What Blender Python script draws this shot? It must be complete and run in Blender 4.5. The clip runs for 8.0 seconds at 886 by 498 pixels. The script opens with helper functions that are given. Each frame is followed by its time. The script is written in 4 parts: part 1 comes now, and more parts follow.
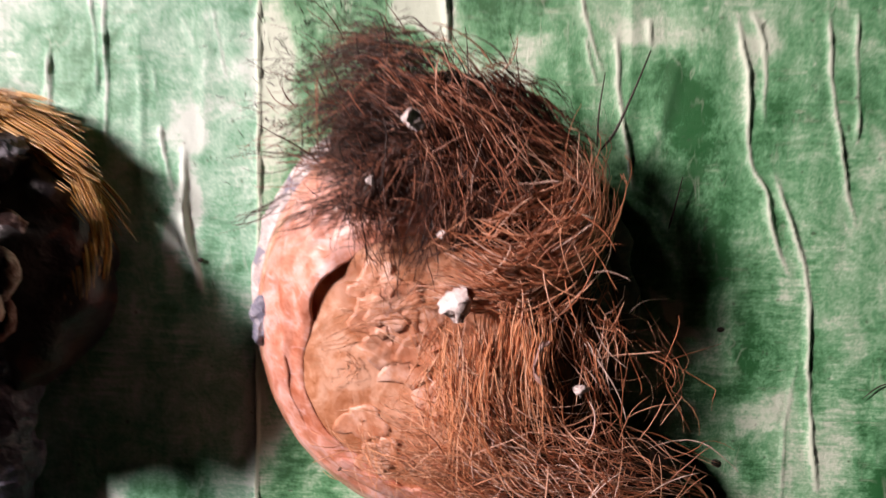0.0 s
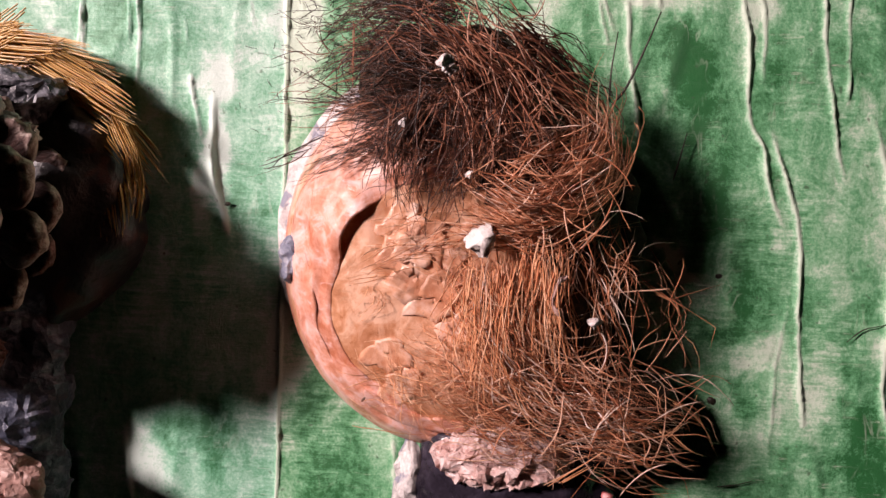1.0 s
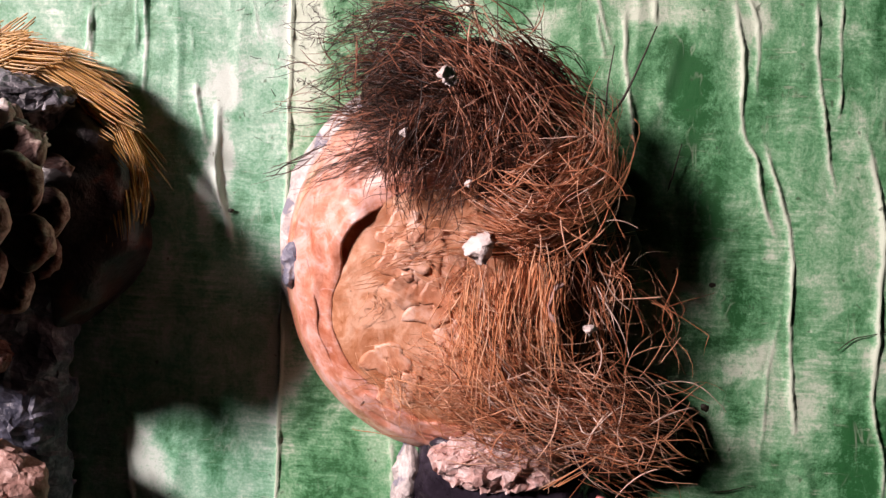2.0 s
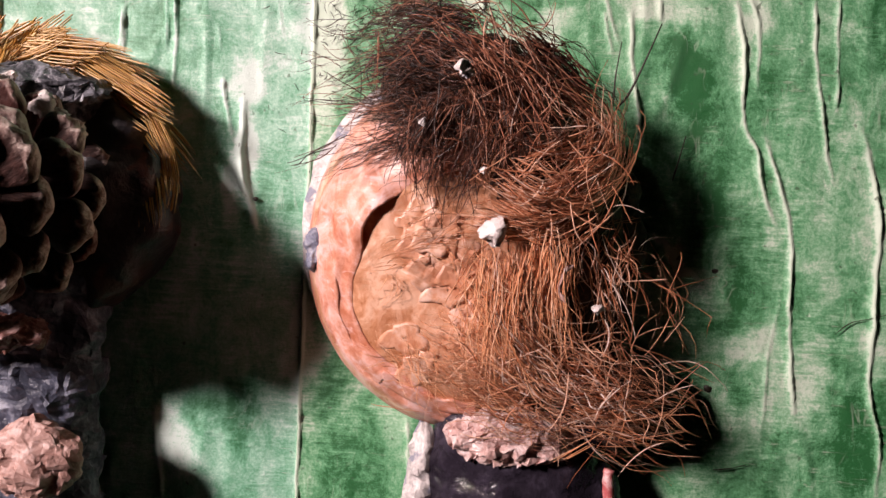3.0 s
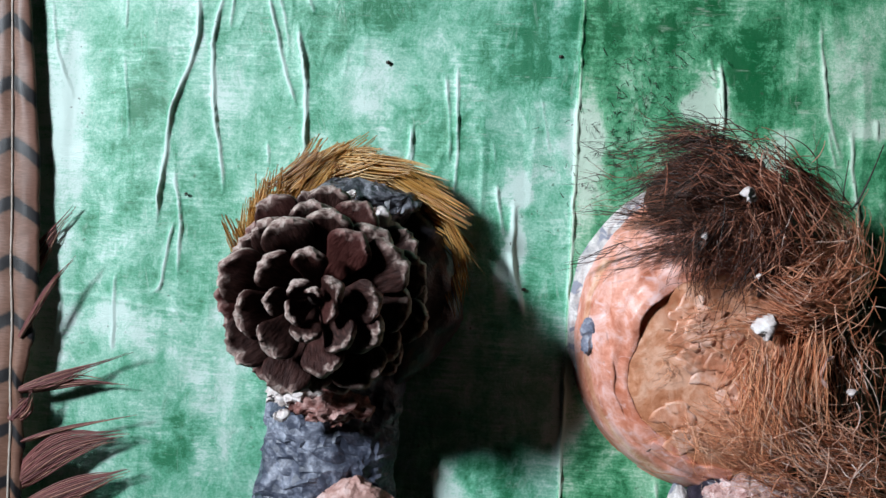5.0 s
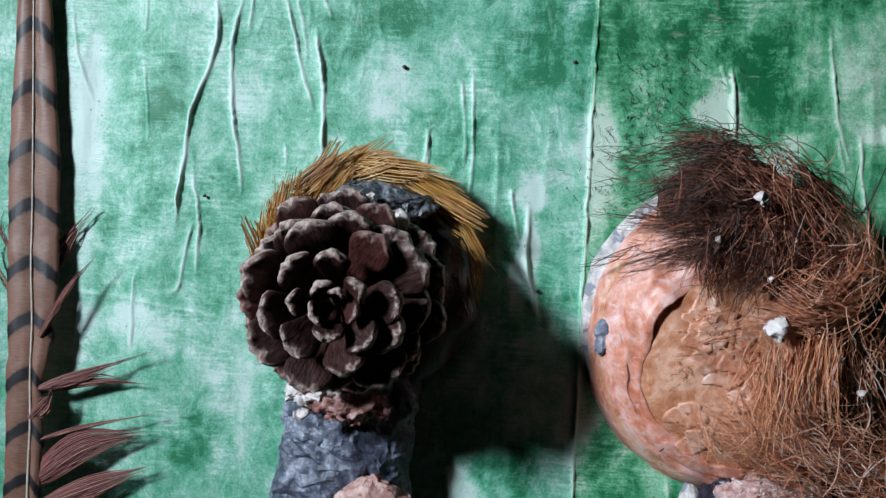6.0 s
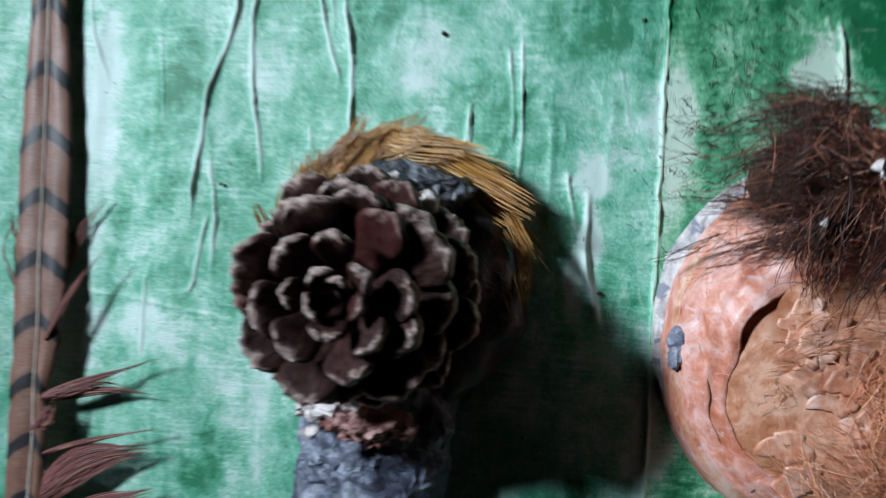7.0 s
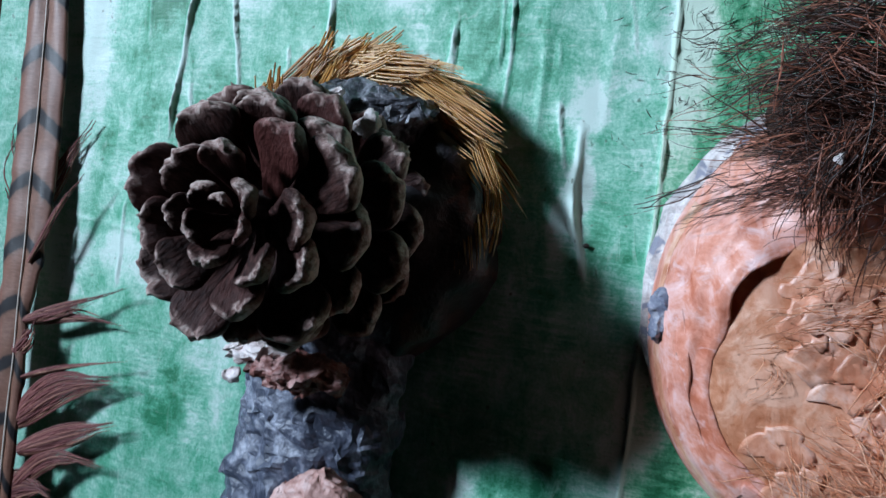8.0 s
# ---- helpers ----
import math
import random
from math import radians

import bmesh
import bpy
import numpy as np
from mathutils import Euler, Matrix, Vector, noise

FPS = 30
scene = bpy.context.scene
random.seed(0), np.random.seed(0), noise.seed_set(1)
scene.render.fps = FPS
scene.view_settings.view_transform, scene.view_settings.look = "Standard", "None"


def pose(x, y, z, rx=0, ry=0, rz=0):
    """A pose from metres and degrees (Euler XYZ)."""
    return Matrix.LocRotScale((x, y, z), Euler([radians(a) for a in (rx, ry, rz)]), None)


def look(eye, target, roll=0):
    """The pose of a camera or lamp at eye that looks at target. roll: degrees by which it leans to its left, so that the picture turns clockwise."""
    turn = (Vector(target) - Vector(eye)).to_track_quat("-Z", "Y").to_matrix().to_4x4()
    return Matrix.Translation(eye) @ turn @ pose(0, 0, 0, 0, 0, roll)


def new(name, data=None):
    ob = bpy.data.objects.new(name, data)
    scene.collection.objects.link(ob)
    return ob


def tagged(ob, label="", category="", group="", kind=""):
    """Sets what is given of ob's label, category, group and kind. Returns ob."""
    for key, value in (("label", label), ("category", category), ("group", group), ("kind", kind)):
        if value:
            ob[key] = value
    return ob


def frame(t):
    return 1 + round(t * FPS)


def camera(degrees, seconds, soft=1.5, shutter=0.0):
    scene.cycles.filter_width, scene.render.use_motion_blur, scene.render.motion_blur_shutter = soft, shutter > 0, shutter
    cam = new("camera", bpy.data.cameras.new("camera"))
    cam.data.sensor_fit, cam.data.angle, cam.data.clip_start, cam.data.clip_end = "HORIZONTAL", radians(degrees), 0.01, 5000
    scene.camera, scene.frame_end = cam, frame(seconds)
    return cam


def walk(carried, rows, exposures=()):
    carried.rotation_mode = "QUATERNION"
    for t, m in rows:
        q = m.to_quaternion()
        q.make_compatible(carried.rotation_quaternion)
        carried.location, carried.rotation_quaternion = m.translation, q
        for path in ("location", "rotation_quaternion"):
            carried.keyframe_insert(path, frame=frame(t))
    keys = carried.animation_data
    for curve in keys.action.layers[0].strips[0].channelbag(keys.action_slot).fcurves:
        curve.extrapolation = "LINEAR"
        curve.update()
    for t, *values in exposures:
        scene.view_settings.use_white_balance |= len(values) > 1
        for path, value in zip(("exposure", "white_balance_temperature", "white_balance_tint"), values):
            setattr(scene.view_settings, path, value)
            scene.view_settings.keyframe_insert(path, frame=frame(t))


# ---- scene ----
cam = camera(57.5, 8.0, shutter=0.4)
PATH = [
    (0, (0.023, -0.31, 1.511), (-0.121, 1.681, 1.391), 1.0),
    (0.2, (0.013, -0.329, 1.509), (-0.09, 1.668, 1.442), 0.9),
    (0.5, (0.002, -0.332, 1.495), (-0.066, 1.66, 1.333), 1.5),
    (1, (0.006, -0.33, 1.494), (-0.065, 1.664, 1.354), 2.1),
    (2.5, (0.006, -0.345, 1.493), (-0.062, 1.65, 1.38), 2.7),
    (3, (0.003, -0.353, 1.486), (-0.079, 1.643, 1.384), 2.7),
    (3.5, (0.004, -0.353, 1.484), (-0.075, 1.643, 1.394), 3.0),
    (4, (0.002, -0.359, 1.491), (-0.083, 1.638, 1.416), 3.0),
    (4.2, (-0.007, -0.358, 1.489), (-0.124, 1.638, 1.475), 3.7),
    (4.5, (-0.044, -0.381, 1.507), (-0.186, 1.614, 1.506), 2.6),
    (4.7, (-0.077, -0.398, 1.507), (-0.189, 1.598, 1.506), 2.9),
    (5, (-0.11, -0.418, 1.51), (-0.242, 1.577, 1.485), 2.8),
    (6.5, (-0.119, -0.425, 1.51), (-0.245, 1.571, 1.495), 3.1),
    (6.8, (-0.116, -0.406, 1.503), (-0.33, 1.582, 1.512), 3.5),
    (7, (-0.098, -0.36, 1.494), (-0.467, 1.606, 1.536), 3.3),
    (7.2, (-0.069, -0.312, 1.492), (-0.503, 1.64, 1.506), 2.8),
    (7.5, (-0.054, -0.297, 1.486), (-0.641, 1.615, 1.48), 4.5),
    (7.8, (-0.035, -0.291, 1.479), (-0.776, 1.566, 1.5), 6.5),
    (8, (-0.036, -0.296, 1.485), (-0.761, 1.568, 1.442), 6.8),
]
EXPOSURES = [(0.0, 0.1, 7500, 35), (1.0, 0.1, 7500, 35), (3.5, 0.1, 7400, 30), (4.0, 0.03, 6850, 21), (4.5, -0.12, 6250, 11), (5.0, -0.22, 5750, 5), (6.5, -0.42, 5500, 3), (7.2, -0.42, 5350, 3), (8.0, -0.40, 5100, 4)]
walk(cam, [(t, look(eye, target, roll)) for t, eye, target, roll in PATH], EXPOSURES)

# ---- light: area lamp added in an unseen, assumed window opening; dim sky outside ----
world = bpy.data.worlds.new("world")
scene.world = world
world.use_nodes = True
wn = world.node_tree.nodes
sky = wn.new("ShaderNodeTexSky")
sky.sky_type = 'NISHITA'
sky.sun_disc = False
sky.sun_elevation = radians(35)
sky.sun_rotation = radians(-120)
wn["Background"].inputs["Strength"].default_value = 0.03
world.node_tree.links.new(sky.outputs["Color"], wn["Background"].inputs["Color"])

# unseen source, set where the cast shadows point back to; narrow beam at the panel
LAMP_Y, LAMP_Z, LAMP_HALF_Y, LAMP_HALF_Z = -1.25, 2.19, 0.14, 0.13
key_lamp = new("key_lamp", bpy.data.lights.new("key_lamp", 'AREA'))
key_lamp.data.shape = 'RECTANGLE'
key_lamp.data.size = 2 * LAMP_HALF_Z
key_lamp.data.size_y = 2 * LAMP_HALF_Y
key_lamp.data.energy = 4.5
key_lamp.data.spread = radians(45)
key_lamp.data.color = (1.0, 0.99, 0.98)
key_lamp.matrix_world = look((-1.47, LAMP_Y, LAMP_Z), (-0.10, 0.0, 1.48))


# ---- materials ----
def material(name, rough=0.6, metal=0.0):
    m = bpy.data.materials.new(name)
    m.use_nodes = True
    b = m.node_tree.nodes["Principled BSDF"]
    b.inputs["Roughness"].default_value = rough
    b.inputs["Metallic"].default_value = metal
    return m, m.node_tree, b


def coords(nt, kind="Object", scale=(1, 1, 1), rot=(0, 0, 0)):
    tc = nt.nodes.new("ShaderNodeTexCoord")
    mp = nt.nodes.new("ShaderNodeMapping")
    mp.inputs["Scale"].default_value = scale
    mp.inputs["Rotation"].default_value = rot
    nt.links.new(tc.outputs[kind], mp.inputs["Vector"])
    return mp.outputs["Vector"]


def noise_of(nt, vec, scale, detail=5, rough=0.6, distort=0.0):
    n = nt.nodes.new("ShaderNodeTexNoise")
    n.inputs["Scale"].default_value = scale
    n.inputs["Detail"].default_value = detail
    n.inputs["Roughness"].default_value = rough
    n.inputs["Distortion"].default_value = distort
    if vec is not None:
        nt.links.new(vec, n.inputs["Vector"])
    return n.outputs["Fac"]


def ramp(nt, fac, *stops):
    r = nt.nodes.new("ShaderNodeValToRGB")
    el = r.color_ramp.elements
    while len(el) < len(stops):
        el.new(0.5)
    for e, (p, c) in zip(el, stops):
        e.position = p
        e.color = (c, c, c, 1) if isinstance(c, (int, float)) else (*c, 1)
    nt.links.new(fac, r.inputs["Fac"])
    return r.outputs["Color"]


def calc(nt, op, a, b=0.0, c=None):
    n = nt.nodes.new("ShaderNodeMath")
    n.operation = op
    for i, v in enumerate((a, b, c)):
        if v is None:
            continue
        if isinstance(v, (int, float)):
            n.inputs[i].default_value = v
        else:
            nt.links.new(v, n.inputs[i])
    return n.outputs[0]


def mix(nt, fac, a, b, blend="MIX"):
    n = nt.nodes.new("ShaderNodeMix")
    n.data_type = "RGBA"
    n.blend_type = blend
    for sock, v in ((n.inputs["Factor"], fac), (n.inputs["A"], a), (n.inputs["B"], b)):
        if isinstance(v, (int, float)):
            sock.default_value = v
        elif isinstance(v, tuple):
            sock.default_value = (*v, 1)
        else:
            nt.links.new(v, sock)
    return n.outputs["Result"]


def bump(nt, bsdf, height, strength=0.3, distance=0.001):
    n = nt.nodes.new("ShaderNodeBump")
    n.inputs["Strength"].default_value = strength
    n.inputs["Distance"].default_value = distance
    nt.links.new(height, n.inputs["Height"])
    nt.links.new(n.outputs["Normal"], bsdf.inputs["Normal"])


def attribute(nt, name):
    a = nt.nodes.new("ShaderNodeAttribute")
    a.attribute_name = name
    return a


def crumpled(name, low, mid, high, rough=0.55, scale=60.0, relief=0.4, spots=None):
    """Mottled, wrinkled paper or plaster in three tones."""
    m, nt, b = material(name, rough)
    v = coords(nt)
    n1 = noise_of(nt, v, scale, 6, 0.65, 0.4)
    n2 = noise_of(nt, v, scale * 6, 4, 0.6)
    f = calc(nt, "ADD", calc(nt, "MULTIPLY", n1, 0.75), calc(nt, "MULTIPLY", n2, 0.25))
    col = ramp(nt, f, (0.34, low), (0.5, mid), (0.64, high))
    if spots:
        n3 = noise_of(nt, v, scale * 0.6, 3, 0.5, 1.0)
        col = mix(nt, ramp(nt, n3, (0.56, 0.0), (0.62, 1.0)), col, spots)
    nt.links.new(col, b.inputs["Base Color"])
    bump(nt, b, f, relief, 0.002)
    return m


def wall_paint(name, pale_tone, *stops):
    """Green wash brushed over glued paper: pale and deep patches, streaks down and fine brush lines across."""
    m, nt, b = material(name, 0.42)
    v = coords(nt)
    down = coords(nt, scale=(1.0, 1.0, 0.16))
    across = coords(nt, scale=(0.12, 1.0, 1.0))
    big = noise_of(nt, v, 16, 5, 0.6, 0.3)
    mid = noise_of(nt, v, 55, 10, 0.80, 0.35)
    streak = noise_of(nt, down, 60, 6, 0.7, 0.2)
    brush = noise_of(nt, across, 480, 5, 0.75)
    grain = noise_of(nt, v, 900, 3, 0.7)
    swept = ramp(nt, noise_of(nt, v, 24, 3, 0.5, 0.6), (0.42, 0.0), (0.62, 1.0))
    pig = attribute(nt, "pigment").outputs["Fac"]
    f = calc(nt, "MULTIPLY_ADD", big, 0.32, 0.09)
    f = calc(nt, "MULTIPLY_ADD", mid, 0.64, f)
    f = calc(nt, "MULTIPLY_ADD", streak, 0.26, f)
    f = calc(nt, "MULTIPLY_ADD", calc(nt, "MULTIPLY", calc(nt, "SUBTRACT", brush, 0.5), swept), 0.46, f)
    f = calc(nt, "MULTIPLY_ADD", grain, 0.22, f)
    f = calc(nt, "MULTIPLY_ADD", calc(nt, "MULTIPLY", pig, calc(nt, "MULTIPLY_ADD", streak, 0.9, calc(nt, "MULTIPLY_ADD", mid, 1.6, -0.62))), 0.19, f)
    col = ramp(nt, f, *stops)
    pale = calc(nt, "MULTIPLY", ramp(nt, brush, (0.58, 0.0), (0.70, 1.0)), ramp(nt, noise_of(nt, v, 30, 4), (0.46, 0.0), (0.62, 0.6)))
    col = mix(nt, pale, col, pale_tone)
    # fine pale crease lines, in patches and slightly raised
    wander = noise_of(nt, coords(nt, scale=(1.0, 1.0, 0.30)), 85, 3, 0.55, 0.5)
    crease = ramp(nt, calc(nt, "ABSOLUTE", calc(nt, "SUBTRACT", wander, 0.5)), (0.004, 1.0), (0.020, 0.0))
    crease = calc(nt, "MULTIPLY", crease, ramp(nt, noise_of(nt, v, 38, 4, 0.6), (0.52, 0.0), (0.68, 0.32)))
    col = mix(nt, crease, col, pale_tone)
    specks = noise_of(nt, v, 260, 2, 0.5)
    col = mix(nt, ramp(nt, specks, (0.70, 0.0), (0.76, 0.7)), col, (0.05, 0.09, 0.05))
    nt.links.new(col, b.inputs["Base Color"])
    rough = ramp(nt, mid, (0.35, 0.30), (0.65, 0.52))
    nt.links.new(rough, b.inputs["Roughness"])
    h = calc(nt, "MULTIPLY_ADD", brush, 0.5, calc(nt, "MULTIPLY", mid, 1.0))
    h = calc(nt, "MULTIPLY_ADD", grain, 0.25, h)
    h = calc(nt, "MULTIPLY_ADD", crease, 0.5, h)
    bump(nt, b, h, 0.5, 0.0013)
    return m


def feather_paint():
    """Brown barred vane: u runs across, v counts the dark bars."""
    m, nt, b = material("barred_feather", 0.5)
    uv = nt.nodes.new("ShaderNodeUVMap")
    uv.uv_map = "vane"
    sep = nt.nodes.new("ShaderNodeSeparateXYZ")
    nt.links.new(uv.outputs["UV"], sep.inputs[0])
    v = coords(nt)
    n = noise_of(nt, v, 260, 3)
    barb = noise_of(nt, coords(nt, scale=(0.25, 1, 1.6), rot=(0, radians(28), 0)), 900, 3, 0.6)
    side = calc(nt, "ABSOLUTE", sep.outputs["X"])
    arch = calc(nt, "MULTIPLY", calc(nt, "POWER", side, 1.9), -0.17)
    pos = calc(nt, "ADD", calc(nt, "ADD", sep.outputs["Y"], arch), calc(nt, "MULTIPLY", n, 0.10))
    cyc = calc(nt, "ABSOLUTE", calc(nt, "SUBTRACT", calc(nt, "FRACT", calc(nt, "ADD", pos, 0.45)), 0.5))
    bar = ramp(nt, cyc, (0.095, 1.0), (0.140, 0.0))
    halo = ramp(nt, cyc, (0.10, 0.6), (0.24, 0.0))
    tone = ramp(nt, calc(nt, "ADD", calc(nt, "MULTIPLY", barb, 0.5), calc(nt, "MULTIPLY", noise_of(nt, v, 35, 3), 0.5)),
                (0.35, (0.14, 0.064, 0.040)), (0.5, (0.21, 0.106, 0.070)), (0.66, (0.30, 0.165, 0.12)))
    edge = ramp(nt, side, (0.45, 0.0), (1.0, 0.55))
    tone = mix(nt, edge, tone, (0.22, 0.10, 0.075))
    tone = mix(nt, halo, tone, (0.13, 0.075, 0.05))
    nt.links.new(mix(nt, bar, tone, (0.012, 0.010, 0.012)), b.inputs["Base Color"])
    bump(nt, b, barb, 0.3, 0.0004)
    return m


def strand_paint(name, *tones, rough=0.55, along=400, whole=0.0):
    m, nt, b = material(name, rough)
    geo = nt.nodes.new("ShaderNodeNewGeometry")
    step = 1.0 / max(1, len(tones) - 1)
    pick = geo.outputs["Random Per Island"]
    if whole:
        info = nt.nodes.new("ShaderNodeObjectInfo")
        pick = calc(nt, "MULTIPLY_ADD", info.outputs["Random"], whole, calc(nt, "MULTIPLY", pick, 1 - whole))
    col = ramp(nt, pick, *[(i * step, c) for i, c in enumerate(tones)])
    n = noise_of(nt, coords(nt), along, 3)
    col = mix(nt, ramp(nt, n, (0.3, 0.55), (0.7, 0.0)), col, tones[0])
    nt.links.new(col, b.inputs["Base Color"])
    return m


def scale_paint():
    """Cone scale: dark brown, paler and greyer at the thick lip, reddish inside."""
    m, nt, b = material("cone_scale", 0.6)
    b.inputs["Specular IOR Level"].default_value = 0.15
    a = attribute(nt, "lip").outputs["Fac"]
    info = nt.nodes.new("ShaderNodeObjectInfo")
    v = coords(nt)
    n = noise_of(nt, v, 6, 6, 0.7, 0.5)
    f = noise_of(nt, coords(nt, scale=(0.25, 1, 1)), 26, 4)
    # colour carries light: body sunk towards self-shade, pale lip raised as if lit
    body = ramp(nt, f, (0.3, (0.008, 0.003, 0.0025)), (0.5, (0.028, 0.011, 0.009)), (0.7, (0.060, 0.027, 0.023)))
    lip = ramp(nt, n, (0.34, (0.08, 0.042, 0.036)), (0.45, (0.24, 0.16, 0.14)), (0.57, (0.56, 0.46, 0.41)))
    red = mix(nt, ramp(nt, info.outputs["Random"], (0.70, 0.0), (1.0, 0.55)), lip, (0.18, 0.06, 0.055))
    body = mix(nt, ramp(nt, info.outputs["Random"], (0.55, 0.0), (1.0, 0.5)), body, (0.075, 0.018, 0.015))
    nt.links.new(mix(nt, a, body, red), b.inputs["Base Color"])
    bump(nt, b, calc(nt, "ADD", n, f), 0.6, 0.0015)
    return m


def shell_paint(name, low, mid, high, stain, rough):
    m, nt, b = material(name, rough)
    v = coords(nt)
    n1 = noise_of(nt, v, 55, 6, 0.6, 1.2)
    n2 = noise_of(nt, v, 240, 5, 0.7, 0.6)
    f = calc(nt, "ADD", calc(nt, "MULTIPLY", n1, 0.7), calc(nt, "MULTIPLY", n2, 0.3))
    col = ramp(nt, f, (0.40, low), (0.5, mid), (0.59, high))
    band = noise_of(nt, coords(nt, scale=(1.0, 1.0, 0.25), rot=(0, radians(20), 0)), 130, 6, 0.7, 0.8)
    col = mix(nt, ramp(nt, band, (0.50, 0.0), (0.66, 0.6)), col, high)
    col = mix(nt, ramp(nt, noise_of(nt, v, 28, 4, 0.6, 0.5), (0.50, 0.0), (0.64, 0.55)), col, low)
    st = noise_of(nt, v, 90, 4, 0.6, 1.5)
    col = mix(nt, ramp(nt, st, (0.57, 0.0), (0.70, 0.75)), col, stain)
    dots = noise_of(nt, v, 420, 2)
    col = mix(nt, ramp(nt, dots, (0.70, 0.0), (0.78, 0.6)), col, (0.16, 0.08, 0.05))
    nt.links.new(col, b.inputs["Base Color"])
    nt.links.new(ramp(nt, n2, (0.3, rough - 0.12), (0.7, rough + 0.2)), b.inputs["Roughness"])
    bump(nt, b, calc(nt, "ADD", f, calc(nt, "MULTIPLY", band, 0.6)), 0.45, 0.0014)
    return m


WALL = wall_paint("blue_green_wash", (0.66, 0.76, 0.70), (0.69, (0.60, 0.74, 0.68)), (0.77, (0.32, 0.58, 0.45)), (0.86, (0.13, 0.40, 0.25)), (0.98, (0.022, 0.18, 0.075)))
WALL_RIGHT = wall_paint("deep_green_wash", (0.68, 0.74, 0.62), (0.70, (0.56, 0.69, 0.56)), (0.77, (0.28, 0.53, 0.34)), (0.85, (0.10, 0.35, 0.17)), (0.96, (0.012, 0.13, 0.04)))
BOARD = crumpled("dark_board", (0.02, 0.016, 0.012), (0.035, 0.028, 0.02), (0.05, 0.04, 0.03), 0.8, 20, 0.2)
ROOM = crumpled("dark_brown_boards", (0.014, 0.008, 0.005), (0.022, 0.013, 0.008), (0.03, 0.018, 0.012), 0.9, 8, 0.1)
FLOOR = crumpled("brown_floor", (0.014, 0.008, 0.005), (0.022, 0.013, 0.008), (0.03, 0.018, 0.012), 0.8, 12, 0.1)
for dull in (ROOM, FLOOR, BOARD):
    dull.node_tree.nodes["Principled BSDF"].inputs["Specular IOR Level"].default_value = 0.08
VANE = feather_paint()
QUILL = crumpled("quill", (0.45, 0.38, 0.32), (0.6, 0.53, 0.46), (0.75, 0.68, 0.62), 0.35, 200, 0.1)
BARB = strand_paint("loose_barb", (0.09, 0.022, 0.022), (0.19, 0.055, 0.05), (0.27, 0.10, 0.085), (0.34, 0.17, 0.11))
SCALE = scale_paint()
CORE = crumpled("cone_core", (0.012, 0.006, 0.005), (0.03, 0.015, 0.012), (0.06, 0.03, 0.025), 0.7, 150, 0.5)
GOLD = strand_paint("golden_feather", (0.05, 0.022, 0.008), (0.34, 0.14, 0.022), (0.52, 0.24, 0.04), (0.66, 0.35, 0.075), (0.80, 0.52, 0.20), (0.88, 0.66, 0.36), rough=0.4, whole=0.55)
HEAD = crumpled("dark_mache", (0.006, 0.005, 0.006), (0.018, 0.015, 0.018), (0.07, 0.06, 0.065), 0.42, 70, 0.8, (0.06, 0.022, 0.018))
FOIL = crumpled("grey_foil", (0.008, 0.008, 0.011), (0.028, 0.028, 0.035), (0.28, 0.28, 0.32), 0.35, 90, 0.9)
GREY = crumpled("grey_paper", (0.022, 0.026, 0.042), (0.075, 0.085, 0.125), (0.34, 0.36, 0.44), 0.40, 75, 1.0)
RUST = crumpled("rust_paper", (0.08, 0.025, 0.02), (0.22, 0.09, 0.075), (0.55, 0.36, 0.33), 0.5, 110, 0.8)
PINK = crumpled("pink_paper", (0.25, 0.12, 0.10), (0.48, 0.28, 0.24), (0.68, 0.50, 0.47), 0.5, 110, 0.8)
PAPER = crumpled("pale_pink_paper", (0.331, 0.156, 0.138), (0.570, 0.368, 0.340), (0.773, 0.662, 0.662), 0.20, 130, 1.0)
WHITE = crumpled("white_glue", (0.50, 0.40, 0.38), (0.72, 0.64, 0.62), (0.84, 0.80, 0.80), 0.32, 200, 0.7)
BACK = crumpled("painted_backing", (0.28, 0.27, 0.28), (0.55, 0.50, 0.49), (0.78, 0.74, 0.73), 0.5, 150, 0.8, (0.24, 0.24, 0.30))
BLUE = crumpled("blue_grey_paint", (0.10, 0.11, 0.16), (0.20, 0.21, 0.28), (0.45, 0.44, 0.48), 0.5, 160, 0.6)
RIM = shell_paint("pink_orange_rim", (0.464, 0.144, 0.076), (0.637, 0.267, 0.180), (0.754, 0.451, 0.397), (0.774, 0.565, 0.560), 0.40)
SHELL = shell_paint("golden_shell", (0.366, 0.137, 0.064), (0.538, 0.240, 0.130), (0.710, 0.412, 0.285), (0.451, 0.228, 0.130), 0.34)
PALE = shell_paint("pale_flake", (0.482, 0.189, 0.102), (0.650, 0.323, 0.202), (0.797, 0.534, 0.431), (0.650, 0.378, 0.266), 0.34)
# dark husk fibre; its near-black tones stand for shade between the strands
FIBRE_SHADE = crumpled("hair_mat", (0.014, 0.006, 0.004), (0.045, 0.018, 0.011), (0.12, 0.048, 0.026), 0.8, 180, 0.9)
HAIR = strand_paint("coir", (0.206, 0.064, 0.032), (0.478, 0.161, 0.078), (0.652, 0.254, 0.131), (0.782, 0.381, 0.230), (0.890, 0.542, 0.393), (0.900, 0.727, 0.642), rough=0.38)
MID_HAIR = strand_paint("brown_coir", (0.036, 0.013, 0.009), (0.109, 0.035, 0.020), (0.230, 0.075, 0.041), (0.413, 0.147, 0.083), (0.666, 0.296, 0.182), (0.897, 0.541, 0.410), rough=0.40)
